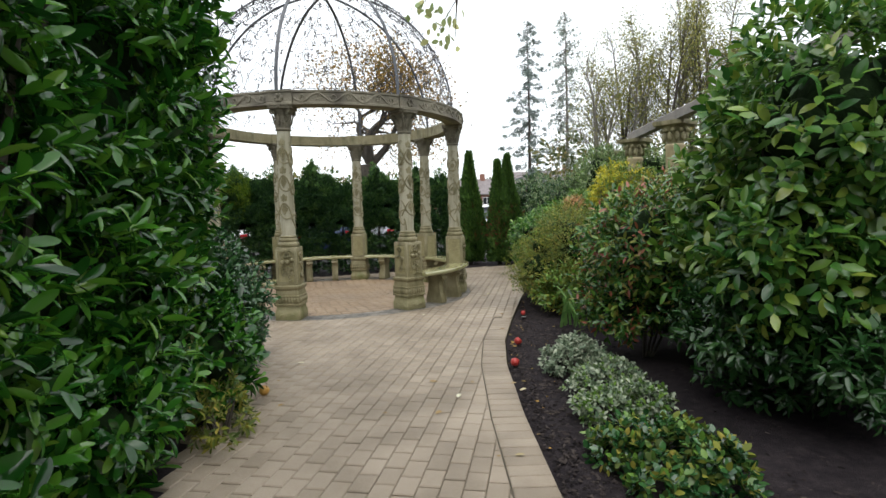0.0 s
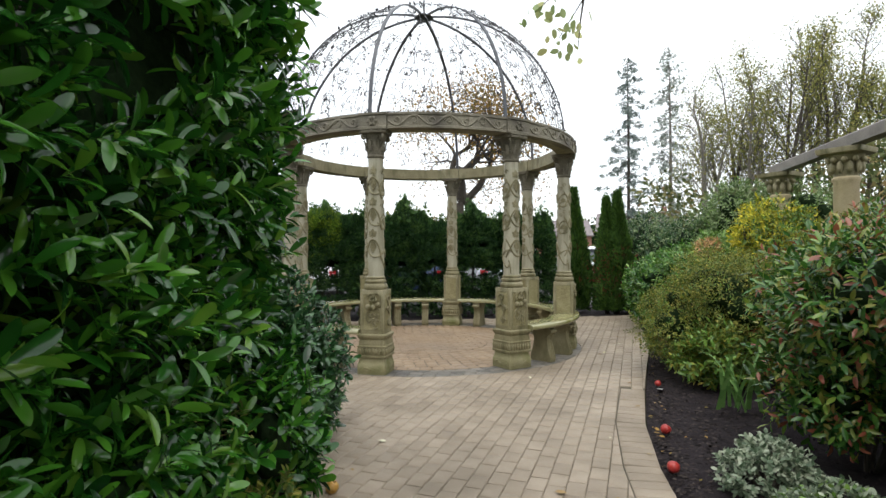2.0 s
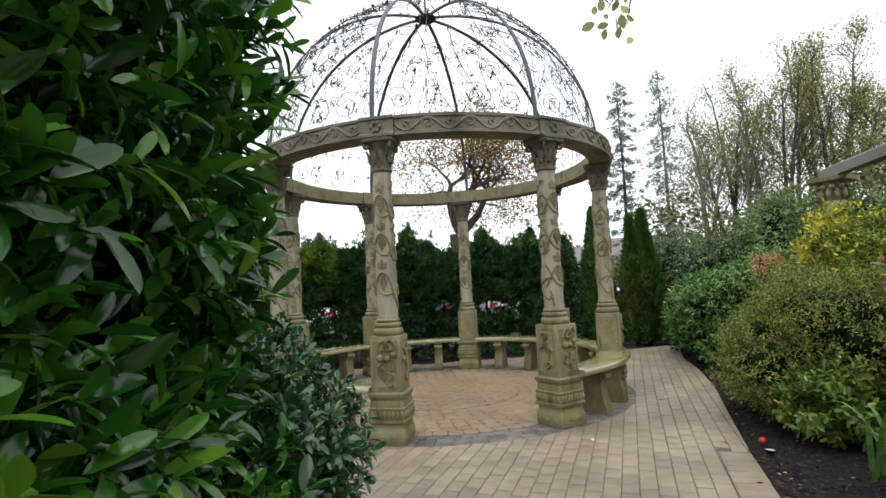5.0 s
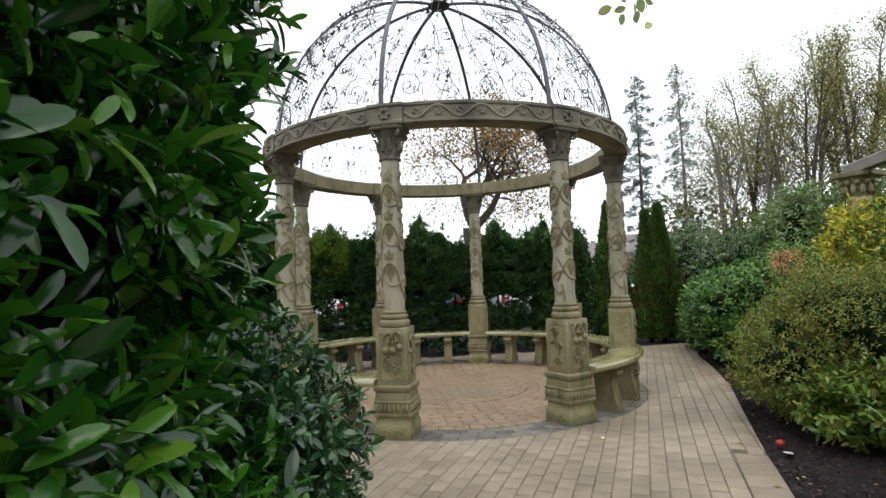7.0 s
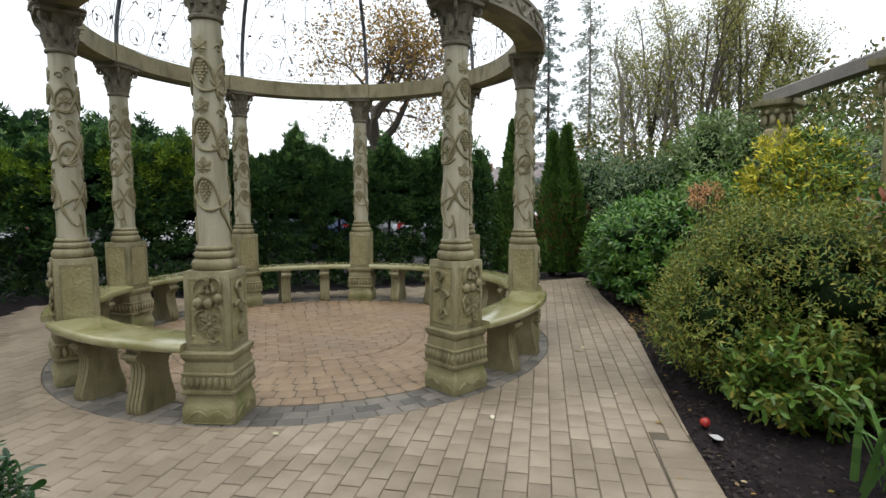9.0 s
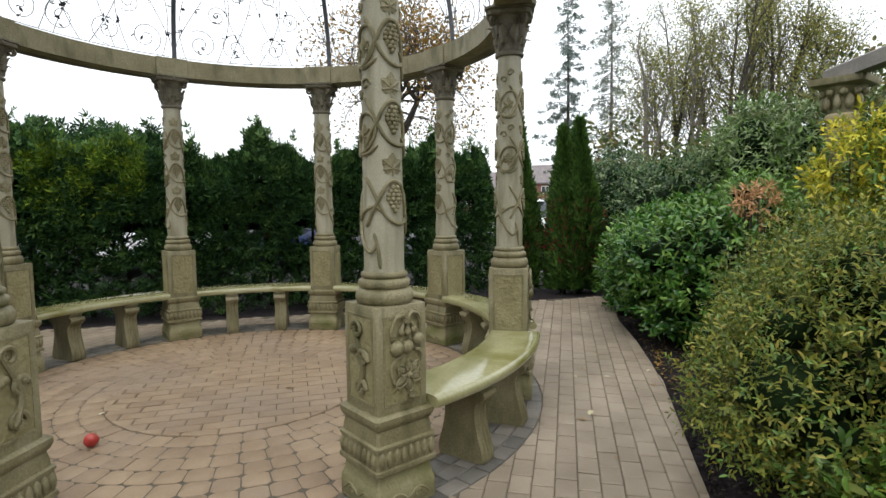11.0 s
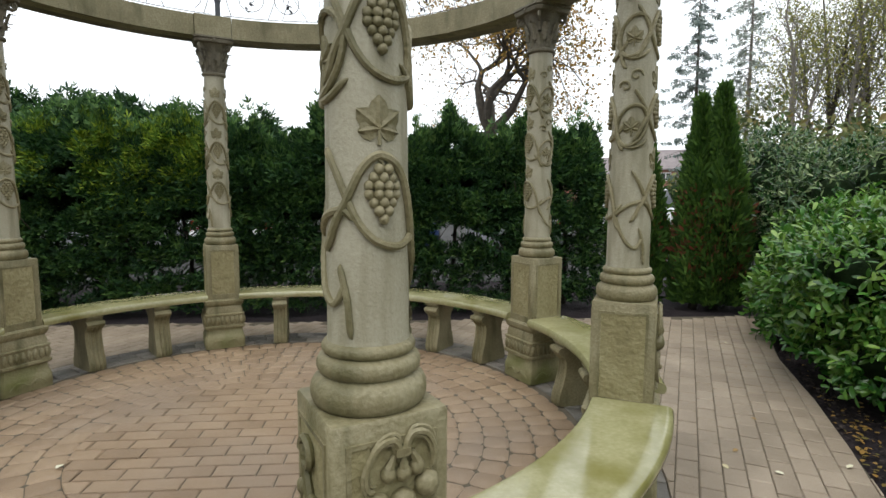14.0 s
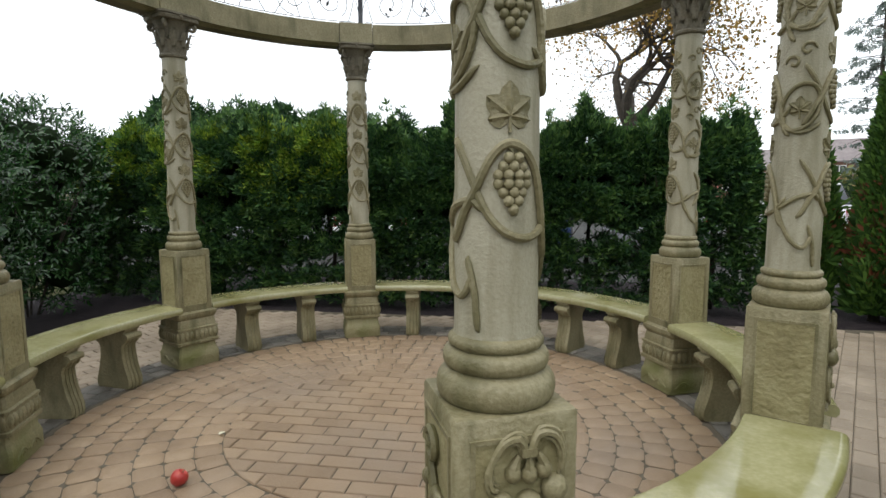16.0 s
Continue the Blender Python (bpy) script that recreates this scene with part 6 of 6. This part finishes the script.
rng = np.random.default_rng(21)
n = 260
yl = np.concatenate([rng.normal(-0.4, 0.5, n - 60), rng.uniform(-6, 1.5, 60)])
xl = np.array([along(RIGHT, v) for v in yl]) + np.abs(rng.normal(size=n)) * 0.22 + 0.02
F = leaf_frames(np.stack([rng.normal(size=n), rng.normal(size=n), rng.normal(size=n) * 0.2], 1), np.array([0, 0, 1.0]) + rng.normal(size=(n, 3)) * 0.3, rng.uniform(0.018, 0.042, n))
zl = np.array([max(-0.02, ground_z(a, c) + 0.03) for a, c in zip(xl, yl)]) + 0.012
tagged(new("leaf_litter", stuff_mesh("leaf_litter", *LEAF_WIDE, F, np.stack([xl, yl, zl], 1), OAKLEAF)), "brown and orange fallen leaves along the bed's edge", "leaves", kind="stuff")

# bark chips
rng = np.random.default_rng(15)
n = 9000
y = rng.uniform(-7.5, 1.6, n)
off = np.abs(rng.normal(size=n)) * 0.55 + 0.01
x = np.array([along(RIGHT, b) for b in y]) + off
z = np.array([max(-0.02, ground_z(a, b) + 0.03) + 0.012 * noise.noise((a * 5, b * 5, 0)) + 0.03 * noise.noise((a * 1.3, b * 1.3, 4)) for a, b in zip(x, y)])
tv = [(-0.5, -0.2, 0), (0.5, -0.25, 0), (0.45, 0.25, 0), (-0.5, 0.2, 0), (-0.3, 0, 0.22), (0.35, 0, 0.2)]
tf = [(0, 1, 5, 4), (1, 2, 5), (2, 3, 4, 5), (3, 0, 4)]
F = leaf_frames(np.stack([rng.normal(size=n), rng.normal(size=n), rng.normal(size=n) * 0.25], 1), np.array([0, 0, 1.0]) + rng.normal(size=(n, 3)) * 0.25, rng.uniform(0.012, 0.035, n))
tagged(new("bark_chips", stuff_mesh("bark_chips", tv, tf, F, np.stack([x, y, z], 1), CHIP)), "loose dark bark chips on the bed", "bark", kind="stuff")


# ---- paving blocks ----
def clip(poly, px, py, nx, ny):
    """The part of a polygon on the side of (px, py) that (nx, ny) points to."""
    out = []
    for (x0, y0), (x1, y1) in zip(poly, poly[1:] + poly[:1]):
        a, b = (x0 - px) * nx + (y0 - py) * ny, (x1 - px) * nx + (y1 - py) * ny
        if a >= 0:
            out.append((x0, y0))
        if (a >= 0) != (b >= 0):
            t = a / (a - b)
            out.append((x0 + t * (x1 - x0), y0 + t * (y1 - y0)))
    return out


def slab(s, poly, z=0.0, bevel=0.006, drop=0.004, depth=0.03):
    cx, cy = sum(p[0] for p in poly) / len(poly), sum(p[1] for p in poly) / len(poly)
    k = len(poly)
    inn = []
    for x, y in poly:
        d = math.hypot(x - cx, y - cy)
        f = max(0.3, 1 - 1.3 * bevel / max(d, 1e-4))
        inn.append((cx + (x - cx) * f, cy + (y - cy) * f))
    v = [(x, y, z) for x, y in inn] + [(x, y, z - drop) for x, y in poly] + [(x, y, z - depth) for x, y in poly]
    f = [tuple(range(k))] + [(j, k + j, k + (j + 1) % k, (j + 1) % k) for j in range(k)] + [(k + j, 2 * k + j, 2 * k + (j + 1) % k, k + (j + 1) % k) for j in range(k)]
    s.add(v, f)


def rect(l, w):
    return [(-l / 2, -w / 2), (l / 2, -w / 2), (l / 2, w / 2), (-l / 2, w / 2)]


def piece_mesh(poly, mat, bevel=0.006, drop=0.004):
    s = Shape()
    slab(s, poly, 0, bevel, drop)
    return s.mesh("paving_block", mat)


rnd = random.Random(30)
ux, uy = math.sin(COURSE), math.cos(COURSE)
vx, vy = uy, -ux
whole, cut = [], Shape()
for row in range(-75, 60):
    for col in range(-63, 43):
        u, v = 0.16 * col + (0.08 if row % 2 else 0), 0.1 * row
        x, y = u * ux + v * vx, u * uy + v * vy
        if y < -10.5 or y > 2.42 or x < along(LEFT, y) - 0.05:
            continue
        r = math.hypot(x, y)
        d, side, nx, ny, qx, qy = edge_at(x, y)
        if r < 1.94 or side < -0.06:
            continue
        poly = [(x + a * ux + b * vx, y + a * uy + b * vy) for a, b in rect(0.1525, 0.0968)]
        cutit = False
        margin = 0.208 if qy < -2.85 else 0.006
        if side < margin + 0.13:
            poly = clip(poly, qx + margin * nx, qy + margin * ny, nx, ny)
            cutit = True
        if r < 2.2:
            poly = clip(poly, 2.056 * x / r, 2.056 * y / r, x / r, y / r)
            cutit = True
        if len(poly) < 3 or abs(sum(p[0] * q[1] - q[0] * p[1] for p, q in zip(poly, poly[1:] + poly[:1]))) < 0.0012:
            continue
        if cutit or y < -6.2 or y > 1.5:
            slab(cut, poly, rnd.uniform(-0.0015, 0.0015))
        else:
            whole.append((math.hypot(x - 0.6, y + 3.6), x, y, poly))
whole.sort()
block = piece_mesh(rect(0.1525, 0.0968), PAVER)
for i, (d, x, y, poly) in enumerate(whole):
    if i < 300:
        ob = new("paving_block", block)
        ob.parent = paving
        ob.matrix_basis = pose(x, y, rnd.uniform(-0.0015, 0.0015), rnd.gauss(0, 0.25), rnd.gauss(0, 0.25), 90 - math.degrees(COURSE) + rnd.gauss(0, 0.3))
    else:
        slab(cut, poly, rnd.uniform(-0.0015, 0.0015))
ob = part("paving_blocks", cut, PAVER_J, paving, smooth=False)
ob["kind"] = "stuff"

edging = thing("edging", "course of tan blocks set square to the bed's edge", "edging", kind="structure")
eb = piece_mesh(rect(0.1945, 0.093), PAVER)
carry = 0.0
for (x0, y0), (x1, y1) in zip(RIGHT[1:], RIGHT[2:8]):
    ln = math.hypot(x1 - x0, y1 - y0)
    dx, dy = (x1 - x0) / ln, (y1 - y0) / ln
    t = carry
    while t < ln:
        ob = new("paving_block", eb)
        ob.parent = edging
        ob.matrix_basis = pose(x0 + t * dx - 0.102 * dy, y0 + t * dy + 0.102 * dx, rnd.uniform(-0.001, 0.002), rnd.gauss(0, 0.3), rnd.gauss(0, 0.3), math.degrees(math.atan2(dx, -dy)))
        t += 0.1
    carry = t - ln

ringpave = thing("pavement", "ring of charcoal grey paving blocks under the columns", "paving", kind="structure")
for i in range(3):
    r = 1.815 + 0.0955 * i
    n = int(2 * math.pi * r / 0.14)
    w = 2 * math.pi / n
    me = piece_mesh([((r + b) * math.cos(a) - r, (r + b) * math.sin(a)) for a, b in ((-w / 2 + 0.0018, -0.0455), (w / 2 - 0.0018, -0.0455), (w / 2 - 0.0018, 0.0455), (-w / 2 + 0.0018, 0.0455))], PAVER_GREY)
    for j in range(n):
        a = (j + 0.5 * (i % 2)) * w
        ob = new("paving_block", me)
        ob.parent = ringpave
        ob.matrix_basis = pose(r * math.cos(a), r * math.sin(a), rnd.uniform(-0.001, 0.001), 0, 0, math.degrees(a))

setts = thing("pavement", "rings of rounded red-brown setts inside the rotunda", "paving", kind="structure")
rest, count = Shape(), 0
for i in range(7):
    r = 0.9 + 0.1285 * i
    n = int(2 * math.pi * r / 0.128)
    w = 2 * math.pi / n
    poly = [((r + b) * math.cos(a) - r, (r + b) * math.sin(a)) for a, b in ((-w / 2 + 0.0022, -0.045), (-w / 2 + 0.017, -0.0625), (w / 2 - 0.017, -0.0625), (w / 2 - 0.0022, -0.045), (w / 2 - 0.002, 0.045), (w / 2 - 0.016, 0.0625), (-w / 2 + 0.016, 0.0625), (-w / 2 + 0.002, 0.045))]
    me = piece_mesh(poly, PAVER_RED, 0.013, 0.0075)
    for j in range(n):
        a = (j + 0.5 * (i % 2)) * w
        x, y = r * math.cos(a), r * math.sin(a)
        if y < 0.45 and count < 300:
            ob = new("paving_sett", me)
            ob.parent = setts
            ob.matrix_basis = pose(x, y, rnd.uniform(-0.002, 0.002), rnd.gauss(0, 0.5), rnd.gauss(0, 0.5), math.degrees(a) + rnd.gauss(0, 0.7))
            count += 1
        else:
            c, q = math.cos(a), math.sin(a)
            slab(rest, [(x + px * c - py * q, y + px * q + py * c) for px, py in poly], rnd.uniform(-0.002, 0.002), 0.013, 0.0075)
ob = part("paving_setts", rest, PAVER_RED_J, setts, smooth=False)
ob["kind"] = "stuff"

centre = thing("pavement", "disc of red-brown blocks laid in straight rows", "paving", kind="structure")
me = piece_mesh(rect(0.193, 0.0925), PAVER_RED, 0.007, 0.005)
edge = Shape()
for row in range(-9, 10):
    for col in range(-6, 7):
        x, y = 0.2 * col + (0.1 if row % 2 else 0) + 0.03, 0.1 * row
        far = math.hypot(abs(x) + 0.1, abs(y) + 0.05)
        if far < 0.832:
            ob = new("paving_block", me)
            ob.parent = centre
            ob.matrix_basis = pose(x, y, rnd.uniform(-0.0015, 0.0015), rnd.gauss(0, 0.3), rnd.gauss(0, 0.3), rnd.gauss(0, 0.3))
        else:
            poly = [(x + a, y + b) for a, b in rect(0.193, 0.0925)]
            for i in range(48):
                a = 2 * math.pi * i / 48
                if poly:
                    poly = clip(poly, 0.832 * math.cos(a), 0.832 * math.sin(a), -math.cos(a), -math.sin(a))
            if len(poly) > 2 and abs(sum(p[0] * q[1] - q[0] * p[1] for p, q in zip(poly, poly[1:] + poly[:1]))) > 0.001:
                slab(edge, poly)
ob = part("cut_blocks", edge, PAVER_RED_J, centre, smooth=False)
ob["kind"] = "stuff"
